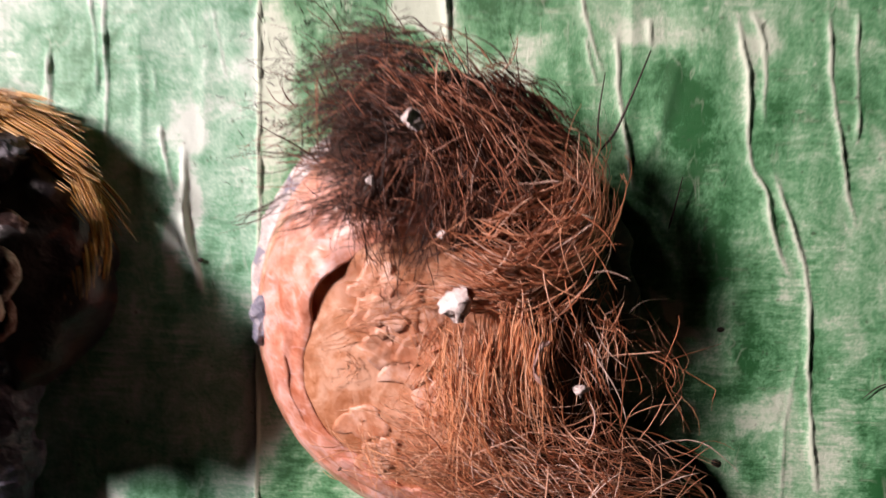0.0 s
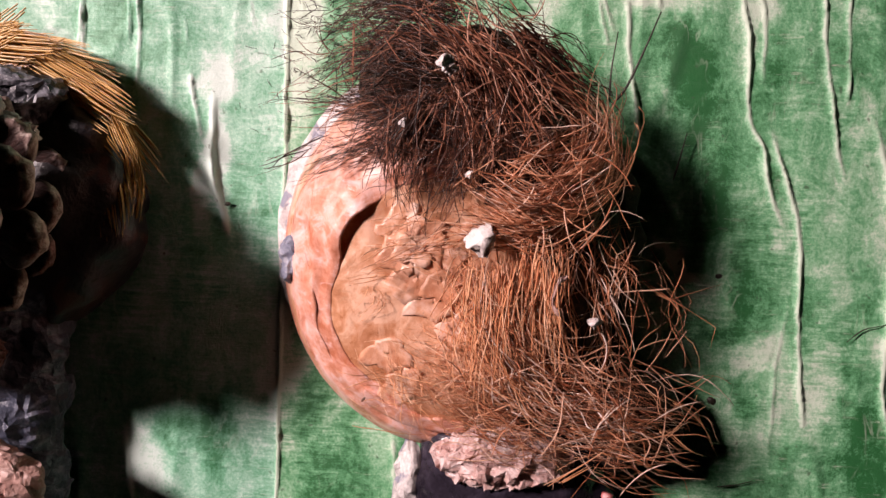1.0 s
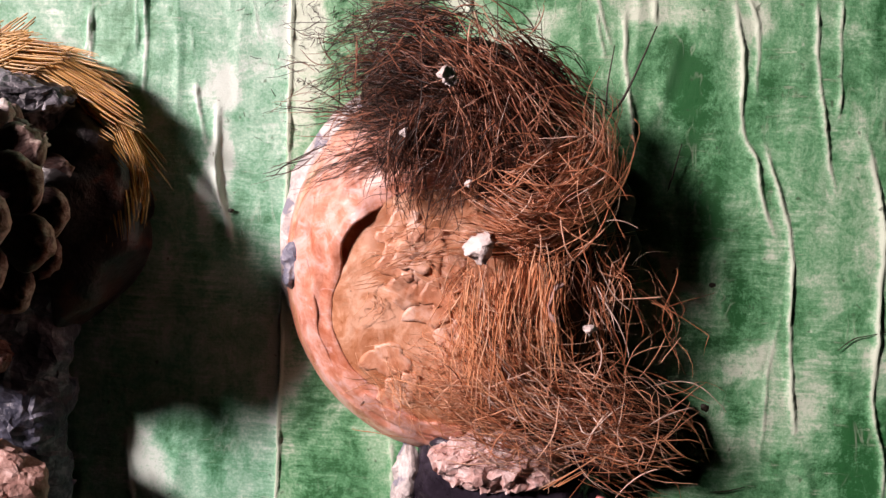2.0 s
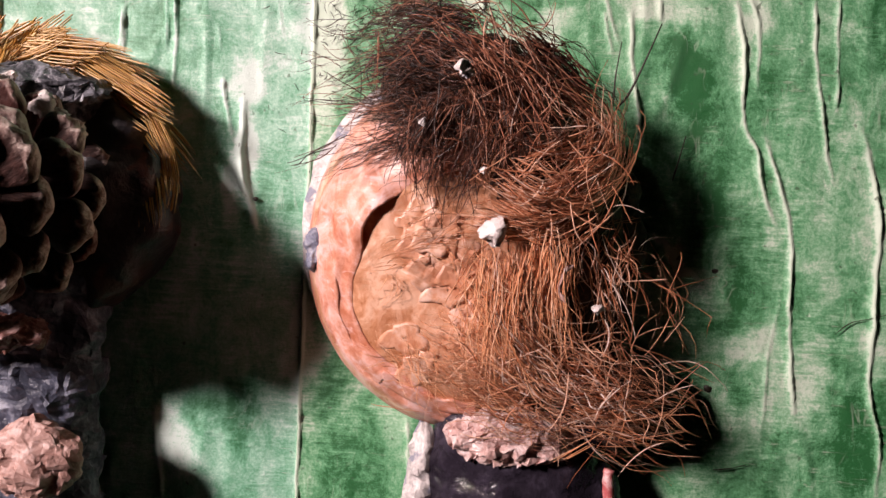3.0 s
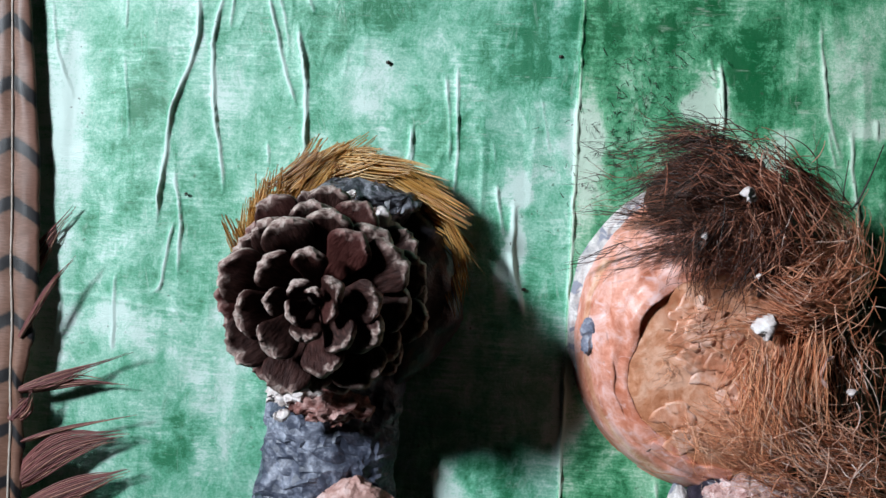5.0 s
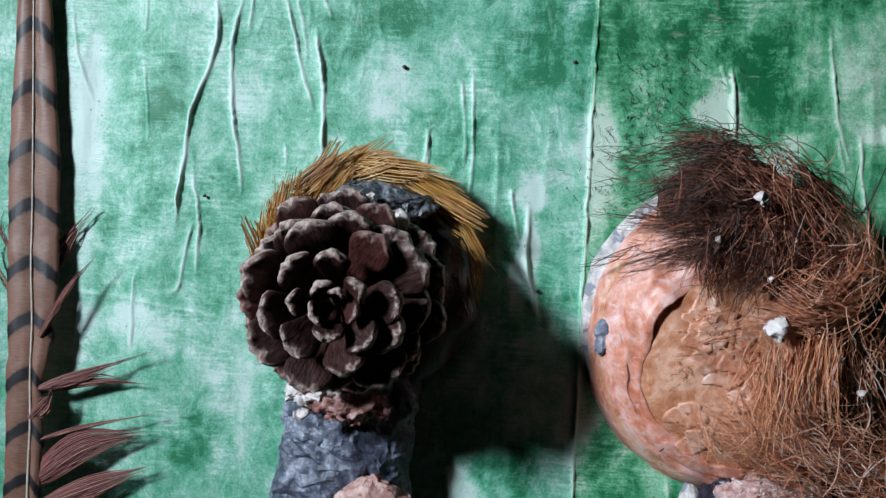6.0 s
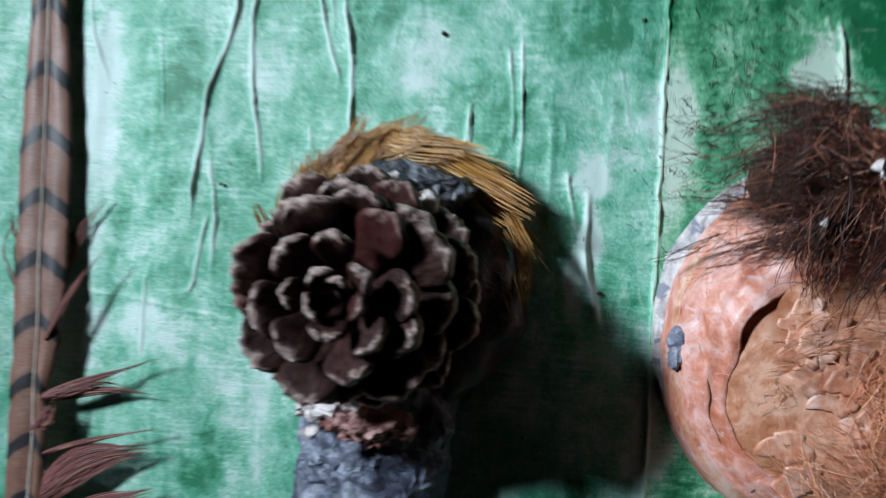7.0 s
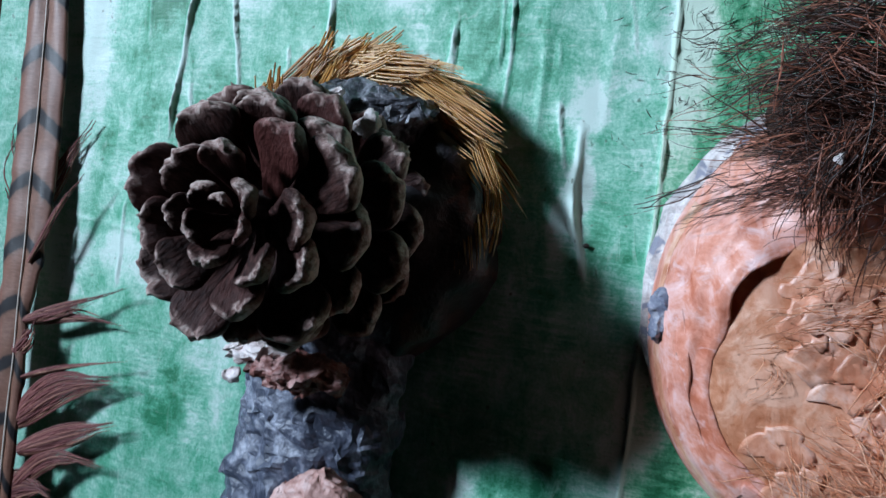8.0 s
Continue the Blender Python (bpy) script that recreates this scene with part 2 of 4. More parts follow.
DARK_HAIR = strand_paint("dark_coir", (0.010, 0.004, 0.003), (0.024, 0.008, 0.005), (0.06, 0.019, 0.011), (0.125, 0.040, 0.022), (0.23, 0.078, 0.042), (0.48, 0.19, 0.115), rough=0.42)
STRAW = strand_paint("pale_coir", (0.482, 0.166, 0.076), (0.796, 0.334, 0.164), (0.900, 0.468, 0.266), (0.900, 0.623, 0.455), rough=0.38)
TWIG = strand_paint("dark_twig", (0.008, 0.007, 0.006), (0.03, 0.022, 0.015), (0.06, 0.04, 0.025))
PLASTIC = crumpled("dark_plastic", (0.010, 0.008, 0.012), (0.020, 0.016, 0.024), (0.045, 0.037, 0.055), 0.14, 60, 0.9)
RED = crumpled("red_scrap", (0.35, 0.05, 0.06), (0.5, 0.12, 0.12), (0.65, 0.45, 0.45), 0.4, 200, 0.4)


# ---- building ----
def mesh_of(name, verts, faces, mat, smooth=True):
    me = bpy.data.meshes.new(name)
    me.from_pydata([tuple(v) for v in verts], [], faces)
    me.materials.append(mat)
    me.polygons.foreach_set("use_smooth", [smooth] * len(me.polygons))
    me.update()
    return me


def thing(name, at, label, category, group="", kind=""):
    ob = new(name)
    ob.empty_display_size = 0.01
    ob.location = at
    return tagged(ob, label, category, group, kind)


def place_under(ob, parent):
    ob.parent = parent
    if parent.type == "EMPTY":
        ob.matrix_parent_inverse = Matrix.Translation(-parent.location)
    else:
        ob.matrix_parent_inverse = parent.matrix_basis.inverted()
    return ob


def part(name, verts, faces, mat, parent, label="", smooth=True, kind=""):
    ob = new(name, mesh_of(name, verts, faces, mat, smooth))
    place_under(ob, parent)
    return tagged(ob, label, kind=kind)


def single(name, verts, faces, mat, label, category, group="", kind="", smooth=True):
    return tagged(new(name, mesh_of(name, verts, faces, mat, smooth)), label, category, group, kind)


def box_mesh(x0, x1, y0, y1, z0, z1):
    v = [(x, y, z) for x in (x0, x1) for y in (y0, y1) for z in (z0, z1)]
    return v, [(0, 1, 3, 2), (4, 6, 7, 5), (0, 4, 5, 1), (2, 3, 7, 6), (0, 2, 6, 4), (1, 5, 7, 3)]


def lin(a, b, t):
    return a + (b - a) * t


def curve_points(guide, n):
    """n points on a smooth curve through the guide's points."""
    g = [Vector(p) for p in guide]
    g = [g[0] * 2 - g[1]] + g + [g[-1] * 2 - g[-2]]
    out = []
    spans = len(g) - 3
    for k in range(n):
        s = k / (n - 1) * spans
        i = min(int(s), spans - 1)
        t = s - i
        a, b, c, d = g[i:i + 4]
        out.append(0.5 * (2 * b + (c - a) * t + (2 * a - 5 * b + 4 * c - d) * t * t + (3 * b - a - 3 * c + d) * t ** 3))
    return out


def add_tube(verts, faces, pts, radius, sides=3, taper=0.35):
    """A thin tapering tube along pts."""
    base = len(verts)
    n = len(pts)
    up = Vector((0.3, -1, 0.2))
    for k, p in enumerate(pts):
        d = (pts[min(k + 1, n - 1)] - pts[max(k - 1, 0)])
        d = d.normalized() if d.length > 1e-9 else Vector((0, 0, 1))
        a = d.cross(up)
        a = a.normalized() if a.length > 1e-6 else Vector((1, 0, 0))
        b = d.cross(a)
        r = radius * lin(1.0, taper, k / (n - 1)) * (min(1.0, 0.3 + 4.0 * k / n) if taper < 1 else 1.0)
        for j in range(sides):
            w = 2 * math.pi * j / sides
            verts.append(p + (a * math.cos(w) + b * math.sin(w)) * r)
    for k in range(n - 1):
        for j in range(sides):
            i, q = base + k * sides, (j + 1) % sides
            faces.append((i + j, i + q, i + sides + q, i + sides + j))
    faces.append(tuple(base + j for j in reversed(range(sides))))
    faces.append(tuple(base + (n - 1) * sides + j for j in range(sides)))


def crumple(verts, amp, scale, seed=0.0):
    """Push points about like creased paper."""
    out = []
    for v in verts:
        v = Vector(v)
        q = v * scale + Vector((seed, seed * 1.7, -seed))
        d = noise.noise_vector(q) * 0.7
        cell = noise.noise(q * 0.9 + Vector((7, 3, 1)))
        d += Vector((1, 1, 1)) * (0.5 - abs(noise.noise(q * 2.1))) * 0.5
        d += noise.noise_vector(q * 4.0) * 0.22
        out.append(v + d * amp + Vector((0, -1, 0)) * cell * amp * 0.3)
    return out


def ball(cx, cy, cz, rx, ry, rz, nu=28, nv=18):
    verts, faces = [], []
    for j in range(nv + 1):
        th = math.pi * (j + 0.02) / (nv + 0.04)
        for i in range(nu):
            ph = 2 * math.pi * i / nu
            verts.append(Vector((cx + rx * math.sin(th) * math.cos(ph), cy + ry * math.sin(th) * math.sin(ph), cz + rz * math.cos(th))))
    for j in range(nv):
        for i in range(nu):
            a, b = j * nu + i, j * nu + (i + 1) % nu
            faces.append((a, a + nu, b + nu, b))
    faces.append(tuple(range(nu)))
    faces.append(tuple(reversed(range(nv * nu, nv * nu + nu))))
    return verts, faces


def sleeve(rings, nu=36):
    """A closed tube through rings of (centre, half width, half depth)."""
    verts, faces = [], []
    for (c, rx, ry) in rings:
        for i in range(nu):
            ph = 2 * math.pi * i / nu
            verts.append(Vector(c) + Vector((rx * math.cos(ph), ry * math.sin(ph), 0)))
    for j in range(len(rings) - 1):
        for i in range(nu):
            a, b = j * nu + i, j * nu + (i + 1) % nu
            faces.append((a, b, b + nu, a + nu))
    faces.append(tuple(reversed(range(nu))))
    faces.append(tuple(range((len(rings) - 1) * nu, len(rings) * nu)))
    return verts, faces


def neck_rings(top, bottom, n=40):
    """Rings between (x, y, z, half width, half depth) at the top and the bottom."""
    out = []
    for k in range(n):
        t = k / (n - 1)
        x, y, z, rx, ry = [lin(a, b, t) for a, b in zip(top, bottom)]
        out.append(((x, y, z), rx, ry))
    return out


# ---- the room around: assumed, dark so that little light bounces into shadows ----
def wall_box(name, *lims):
    v, f = box_mesh(*lims)
    return single(name, v, f, ROOM, "plain dark brown wall of the room", "wall", kind="structure", smooth=False)


wall_box("wall_north", -1.6, 1.6, 0.03, 0.13, 0.0, 2.7)
wall_box("wall_east", 1.5, 1.6, -2.6, 0.03, 0.0, 2.7)
wall_box("wall_south", -1.6, 1.6, -2.7, -2.6, 0.0, 2.7)
# opening left in the wall for the added lamp
wy0, wy1, wz0, wz1 = LAMP_Y - LAMP_HALF_Y, LAMP_Y + LAMP_HALF_Y, LAMP_Z - LAMP_HALF_Z, LAMP_Z + LAMP_HALF_Z
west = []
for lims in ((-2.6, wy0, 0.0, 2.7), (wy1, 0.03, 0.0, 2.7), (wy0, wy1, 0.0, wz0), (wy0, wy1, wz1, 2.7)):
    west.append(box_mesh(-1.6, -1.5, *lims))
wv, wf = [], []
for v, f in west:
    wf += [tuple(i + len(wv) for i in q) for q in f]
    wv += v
single("wall_west", wv, wf, ROOM, "plain dark brown unseen wall with an opening made for the lamp", "wall", kind="structure", smooth=False)
v, f = box_mesh(-1.6, 1.6, -2.7, 0.13, -0.1, 0.0)
single("floor", v, f, FLOOR, "plain brown floor of the room", "floor", kind="structure", smooth=False)
v, f = box_mesh(-1.6, 1.6, -2.7, 0.13, 2.7, 2.8)
single("ceiling", v, f, ROOM, "plain dark ceiling of the room", "ceiling", kind="structure", smooth=False)

# ---- the collage panel: a board with two sheets of painted paper ----
PANEL_L, PANEL_R, PANEL_B, PANEL_T, SEAM = -0.411, 0.42, 1.12, 1.86, -0.0725
panel = thing("wall_panel", (0.0, 0.012, PANEL_B), "green painted wall panel covered in wrinkled glued paper", "wall panel", kind="structure")
v, f = box_mesh(PANEL_L + 0.001, PANEL_R, 0.018, 0.0299, PANEL_B, PANEL_T)
part("board", v, f, BOARD, panel, "dark board behind the paper", smooth=False)

FOLDS = []
PATCHES = []


def fold(pts, width=0.0018, height=0.0016):
    FOLDS.append((pts, width, height))


def patch(at, rx, rz, amount):
    PATCHES.append((at, rx, rz, amount))


fold([(-0.274, 1.634), (-0.272, 1.610), (-0.284, 1.573), (-0.288, 1.542), (-0.291, 1.512)], 0.0026, 0.0026)
fold([(-0.260, 1.634), (-0.264, 1.604), (-0.262, 1.574), (-0.255, 1.530)], 0.0022, 0.0020)
fold([(-0.282, 1.540), (-0.278, 1.512), (-0.278, 1.485)], 0.0022, 0.0018)
fold([(-0.282, 1.512), (-0.287, 1.480), (-0.292, 1.474)], 0.0018, 0.0018)
fold([(-0.236, 1.635), (-0.228, 1.605), (-0.219, 1.577)], 0.0020, 0.0022)
fold([(-0.230, 1.635), (-0.224, 1.609)], 0.0018, 0.0014)
fold([(-0.219, 1.618), (-0.213, 1.582), (-0.213, 1.553)], 0.0030, 0.0028)
fold([(-0.141, 1.594), (-0.137, 1.570), (-0.137, 1.550)], 0.0018, 0.0014)
fold([(-0.135, 1.599), (-0.133, 1.571), (-0.133, 1.533)], 0.0018, 0.0020)
fold([(-0.157, 1.568), (-0.156, 1.543)], 0.0020, 0.0016)
fold([(-0.112, 1.539), (-0.106, 1.512)], 0.0020, 0.0014)
fold([(-0.102, 1.529), (-0.101, 1.498), (-0.094, 1.472)], 0.0034, 0.0030)
fold([(-0.216, 1.636), (-0.211, 1.624)], 0.0018, 0.0014)
fold([(-0.357, 1.628), (-0.351, 1.598), (-0.342, 1.576)], 0.0018, 0.0012)
fold([(-0.313, 1.602), (-0.308, 1.554)], 0.0020, 0.0012)
fold([(-0.312, 1.633), (-0.313, 1.614)], 0.0020, 0.0012)
fold([(-0.313, 1.483), (-0.313, 1.443)], 0.0026, 0.0014)
fold([(-0.345, 1.466), (-0.347, 1.441)], 0.0024, 0.0014)
fold([(-0.356, 1.602), (-0.315, 1.602), (-0.268, 1.606), (-0.195, 1.611), (-0.150, 1.610)], 0.0012, 0.0006)
fold([(-0.349, 1.472), (-0.311, 1.469), (-0.261, 1.462)], 0.0014, 0.0007)
fold([(-0.254, 1.635), (-0.255, 1.616)], 0.0018, 0.0012)
fold([(-0.233, 1.556), (-0.232, 1.545)], 0.0018, 0.0012)
fold([(-0.002, 1.606), (0.002, 1.569)], 0.0026, 0.0024)
fold([(-0.007, 1.608), (-0.003, 1.594)], 0.0016, 0.0010)
fold([(0.046, 1.628), (0.051, 1.588), (0.059, 1.559)], 0.0018, 0.0016)
fold([(-0.104, 1.581), (-0.097, 1.569)], 0.0012, 0.0008)
fold([(-0.091, 1.584), (-0.085, 1.558)], 0.0012, 0.0008)
fold([(-0.115, 1.562), (-0.113, 1.551)], 0.0012, 0.0008)
fold([(0.108, 1.581), (0.113, 1.552), (0.114, 1.528), (0.120, 1.516), (0.124, 1.500), (0.130, 1.485)], 0.0022, 0.0022)
fold([(0.114, 1.581), (0.118, 1.567), (0.119, 1.542)], 0.0018, 0.0014)
fold([(0.122, 1.524), (0.129, 1.507), (0.135, 1.490), (0.138, 1.466), (0.139, 1.437), (0.144, 1.405)], 0.0022, 0.0020)
fold([(0.140, 1.582), (0.144, 1.546), (0.148, 1.525), (0.153, 1.504)], 0.0020, 0.0018)
fold([(0.151, 1.582), (0.151, 1.559), (0.153, 1.535)], 0.0018, 0.0014)
fold([(0.163, 1.528), (0.171, 1.504), (0.174, 1.480), (0.174, 1.449), (0.175, 1.414), (0.181, 1.390), (0.181, 1.370)], 0.0026, 0.0024)
fold([(0.134, 1.456), (0.131, 1.427), (0.130, 1.392)], 0.0014, 0.0007)
fold([(0.052, 1.573), (0.057, 1.554)], 0.0018, 0.0014)
fold([(0.064, 1.572), (0.067, 1.543), (0.072, 1.516)], 0.0024, 0.0020)
fold([(0.076, 1.579), (0.077, 1.570)], 0.0018, 0.0012)
fold([(-0.137, 1.390), (-0.133, 1.349)], 0.0020, 0.0012)
fold([(-0.024, 1.392), (-0.020, 1.357)], 0.0020, 0.0012)
fold([(-0.157, 1.565), (-0.159, 1.542)], 0.0018, 0.0014)
fold([(-0.118, 1.383), (-0.090, 1.375)], 0.0012, 0.0007)
fold([(0.119, 1.381), (0.151, 1.388)], 0.0012, 0.0006)
patch((-0.349, 1.524), 0.014, 0.150, -0.54)
patch((-0.008, 1.583), 0.013, 0.010, -1.98)
patch((-0.252, 1.586), 0.018, 0.020, -0.72)
patch((-0.176, 1.593), 0.025, 0.018, -0.72)
patch((-0.102, 1.539), 0.010, 0.008, -1.00)
patch((-0.066, 1.559), 0.008, 0.050, -1.08)
patch((-0.343, 1.540), 0.010, 0.090, -0.72)
patch((-0.202, 1.618), 0.020, 0.018, 0.54)
patch((-0.097, 1.611), 0.032, 0.028, 1.17)
patch((-0.129, 1.562), 0.030, 0.020, 0.45)
patch((0.011, 1.603), 0.018, 0.022, 1.44)
patch((-0.036, 1.625), 0.030, 0.015, 0.72)
patch((0.038, 1.627), 0.020, 0.015, 0.72)
patch((-0.273, 1.400), 0.014, 0.020, 1.08)
patch((-0.306, 1.563), 0.020, 0.050, 0.63)
patch((-0.338, 1.509), 0.012, 0.040, 0.54)
patch((-0.368, 1.477), 0.012, 0.200, -0.72)
patch((-0.307, 1.456), 0.025, 0.012, -1.08)
patch((-0.102, 1.501), 0.006, 0.030, -1.44)
patch((-0.253, 1.438), 0.015, 0.040, -0.54)
patch((-0.111, 1.387), 0.014, 0.010, 0.54)
patch((-0.178, 1.631), 0.030, 0.010, 0.63)
patch((0.061, 1.611), 0.015, 0.030, -0.81)
patch((0.092, 1.537), 0.012, 0.022, 0.89)
patch((0.115, 1.450), 0.012, 0.018, 0.89)
patch((0.101, 1.501), 0.012, 0.026, 0.67)
patch((0.084, 1.551), 0.010, 0.020, 0.67)
patch((0.168, 1.559), 0.008, 0.020, 0.56)
patch((0.174, 1.399), 0.008, 0.030, 0.89)
patch((-0.051, 1.362), 0.014, 0.012, 0.90)
patch((0.089, 1.470), 0.009, 0.004, -2.25)
patch((0.119, 1.571), 0.008, 0.012, -0.90)
patch((0.146, 1.418), 0.012, 0.016, -0.90)
patch((0.080, 1.575), 0.020, 0.010, -0.90)
patch((-0.027, 1.387), 0.010, 0.014, -0.90)
patch((0.149, 1.474), 0.014, 0.020, -0.45)
patch((0.125, 1.436), 0.010, 0.014, -0.90)
patch((0.117, 1.411), 0.010, 0.010, 0.56)
patch((-0.098, 1.387), 0.008, 0.020, 1.08)
patch((-0.128, 1.375), 0.008, 0.020, -0.90)
patch((-0.069, 1.430), 0.006, 0.030, -1.08)
patch((0.025, 1.563), 0.018, 0.012, -1.44)


fold([(SEAM + 0.0008, 1.70), (SEAM + 0.0008, 1.50), (SEAM + 0.0008, 1.28)], 0.0011, 0.0022)


def axis_steps(lo, hi, fine_lo, fine_hi, step, coarse=0.02):
    out = [lo]
    while out[-1] < hi - 1e-6:
        x = out[-1]
        out.append(min(hi, x + (step if fine_lo <= x + 1e-9 < fine_hi else (min(coarse, max(step, fine_lo - x)) if x < fine_lo else coarse))))
    return np.array(out)


def sheet(name, x0, x1, lift, tone, paint, label):
    xs = axis_steps(x0, x1, x0, 0.205, 0.0008)
    zs = axis_steps(PANEL_B, PANEL_T, 1.315, 1.665, 0.0013)
    X, Z = np.meshgrid(xs, zs)
    D = np.zeros_like(X)
    # pale fold crests: rubbed wash plus the lit ridge, both put into the pigment
    lit_edge = np.zeros_like(X)
    for pts, w, h in FOLDS:
        w, h = w * 0.82, h * 0.95
        p = np.array([(q.x, q.z) for q in curve_points([(a, 0, b) for a, b in pts], 5 * len(pts) - 3)])
        lo, hi = p.min(0) - 5 * w, p.max(0) + 5 * w
        box = (X > lo[0]) & (X < hi[0]) & (Z > lo[1]) & (Z < hi[1])
        if not box.any():
            continue
        x, z = X[box], Z[box]
        best = np.full(x.shape, 1e9)
        side = np.zeros_like(x)
        run = np.zeros_like(x)
        total = sum(np.hypot(*(b - a)) for a, b in zip(p[:-1], p[1:]))
        gone = 0.0
        wob = 0.00035 * np.sin(z * 150 + p[0][0] * 900) + 0.00018 * np.sin(z * 413 + p[0][0] * 300)
        for a, b in zip(p[:-1], p[1:]):
            d = b - a
            length = np.hypot(*d)
            t = np.clip(((x + wob - a[0]) * d[0] + (z - a[1]) * d[1]) / length ** 2, 0, 1)
            ex, ez = x + wob - a[0] - t * d[0], z - a[1] - t * d[1]
            dist = np.hypot(ex, ez)
            near = dist < best
            best = np.where(near, dist, best)
            side = np.where(near, ex, side)
            run = np.where(near, (gone + t * length) / total, run)
            gone += length
        ww = np.where(side > 0, w * 0.42, w * 0.85)
        lit_edge[box] = np.maximum(lit_edge[box], h / 0.002 * np.exp(-(best / (w * 0.6)) ** 2) * np.clip(np.minimum(run, 1 - run) * 7 + 0.25, 0, 1))
        D[box] += h * (0.55 * np.exp(-(best / ww) ** 2) + 0.55 * np.exp(-best / (ww * 0.55))) * np.clip(np.minimum(run, 1 - run) * 7 + 0.25, 0, 1) * (0.8 + 0.25 * np.sin(z * 140 + p[0][0] * 500))
    flat = [noise.noise(Vector((x * 22, 0.3, z * 9))) * 0.0012 + noise.noise(Vector((x * 90, 5.1, z * 45))) * 0.00035 + 0.0011 * max(0.0, 1 - 5.5 * abs(noise.noise(Vector((x * 48, 9.4, z * 11))))) * max(0.0, noise.noise(Vector((x * 14, 3.3, z * 14))) + 0.15) + 0.0005 * max(0.0, 1 - 6 * abs(noise.noise(Vector((x * 95, 2.4, z * 60))))) * max(0.0, noise.noise(Vector((x * 18, 13.3, z * 18)))) for x, z in zip(X.ravel(), Z.ravel())]
    D += np.array(flat).reshape(X.shape)
    bend = np.clip((-0.295 - X) / 0.05, 0, 1)
    Y = -D - lift + 0.006 * bend * bend * (3 - 2 * bend)
    nz, nx = X.shape
    verts = np.stack([X, Y, Z], -1).reshape(-1, 3)
    i = np.arange(nz * nx).reshape(nz, nx)
    faces = np.stack([i[:-1, :-1], i[:-1, 1:], i[1:, 1:], i[1:, :-1]], -1).reshape(-1, 4)
    # the paper's edge turns back to the board
    left = len(verts) + np.arange(nz)
    back = verts[i[:, 0]].copy()
    back[:, 1] = 0.0178 if lift == 0.0 else 0.006
    verts = np.vstack([verts, back])
    edge = np.stack([left[:-1], i[:-1, 0], i[1:, 0], left[1:]], -1)
    faces = np.vstack([faces, edge])
    ob = part(name, verts.tolist(), faces.tolist(), paint, panel, label)
    P = np.full(len(verts), tone)
    P[:lit_edge.size] -= 1.7 * lit_edge.ravel()
    warp = [noise.noise_vector(Vector((x * 55, 1.0, z * 35))) * 0.008 + noise.noise_vector(Vector((x * 210, 8.0, z * 120))) * 0.0035 for x, _, z in verts]
    wx = verts[:, 0] + np.array([q.x for q in warp])
    wz = verts[:, 2] + np.array([q.z for q in warp]) * 1.6
    for (cx, cz), rx, rz, amount in PATCHES:
        e = ((wx - cx) / rx) ** 2 + ((wz - cz) / rz) ** 2
        P += amount * np.exp(-e ** 2)
    at = ob.data.attributes.new("pigment", "FLOAT", "POINT")
    at.data.foreach_set("value", P.astype(np.float32))
    return ob


sheet("paper_sheet", PANEL_L, SEAM + 0.0005, 0.0, 0.05, WALL, "pale blue-green washed paper with upright folds")
sheet("paper_sheet", SEAM, PANEL_R, 0.0012, 0.25, WALL_RIGHT, "mottled green washed paper with upright folds")

# ---- the long barred feather ----
feather = thing("tail_feather", (-0.368, -0.006, 1.36), "long brown barred pheasant tail feather with ragged tufts", "feather")
FEATHER_LINE = curve_points([(-0.3765, 0.000, 1.66), (-0.373, 0.000, 1.583), (-0.3697, -0.001, 1.517), (-0.3677, -0.003, 1.485), (-0.3645, -0.005, 1.455),
                             (-0.3636, -0.006, 1.427), (-0.3617, -0.007, 1.40), (-0.361, -0.008, 1.37), (-0.359, -0.009, 1.30)], 161)


def half_width(z, side):
    w = lin(0.0085, 0.0150, min(1, max(0, (1.655 - z) / 0.11)))
    return w * (0.93 if side < 0 else 1.0)


def bars_at(z):
    d = 0.0340 ** 2 - 4 * 0.00042 * (1.6165 - z)
    return (0.0340 - math.sqrt(max(d, 0))) / (2 * 0.00042)


def vane(side):
    verts, faces, uvs = [], [], []
    cols = 9
    for k, p in enumerate(FEATHER_LINE):
        w = half_width(p.z, side)
        rag = 1 + 0.05 * noise.noise(Vector((side, 0, p.z * 60))) - 0.10 * max(0, noise.noise(Vector((side * 3, 2, p.z * 140))))
        if side > 0 and p.z < 1.475:
            rag *= lin(1.0, 0.45, min(1, (1.475 - p.z) / 0.05)) * (1 + 0.2 * noise.noise(Vector((9, 2, p.z * 90))))
        for layer in (0, 1):
            for j in range(cols):
                t = j / (cols - 1)
                x = p.x + side * w * rag * t
                y = p.y + 0.0012 * t - 0.0022 * math.sin(t * 2.6) + 0.0007 * layer + 0.0005 * noise.noise(Vector((t * 3 + side, 0, p.z * 80)))
                verts.append((x, y, p.z - 0.004 * t))
                uvs.append((side * t, bars_at(p.z)))
    row = 2 * cols
    for k in range(len(FEATHER_LINE) - 1):
        for j in range(cols - 1):
            a = k * row + j
            faces.append((a, a + 1, a + row + 1, a + row))
            b = a + cols
            faces.append((b, b + row, b + row + 1, b + 1))
        a = k * row + cols - 1
        faces.append((a, a + cols, a + row + cols, a + row))
    ob = part("vane", verts, faces, VANE, feather)
    uv = ob.data.uv_layers.new(name="vane")
    for poly in ob.data.polygons:
        for li in poly.loop_indices:
            uv.data[li].uv = uvs[ob.data.loops[li].vertex_index]


vane(-1)
vane(1)
verts, faces = [], []
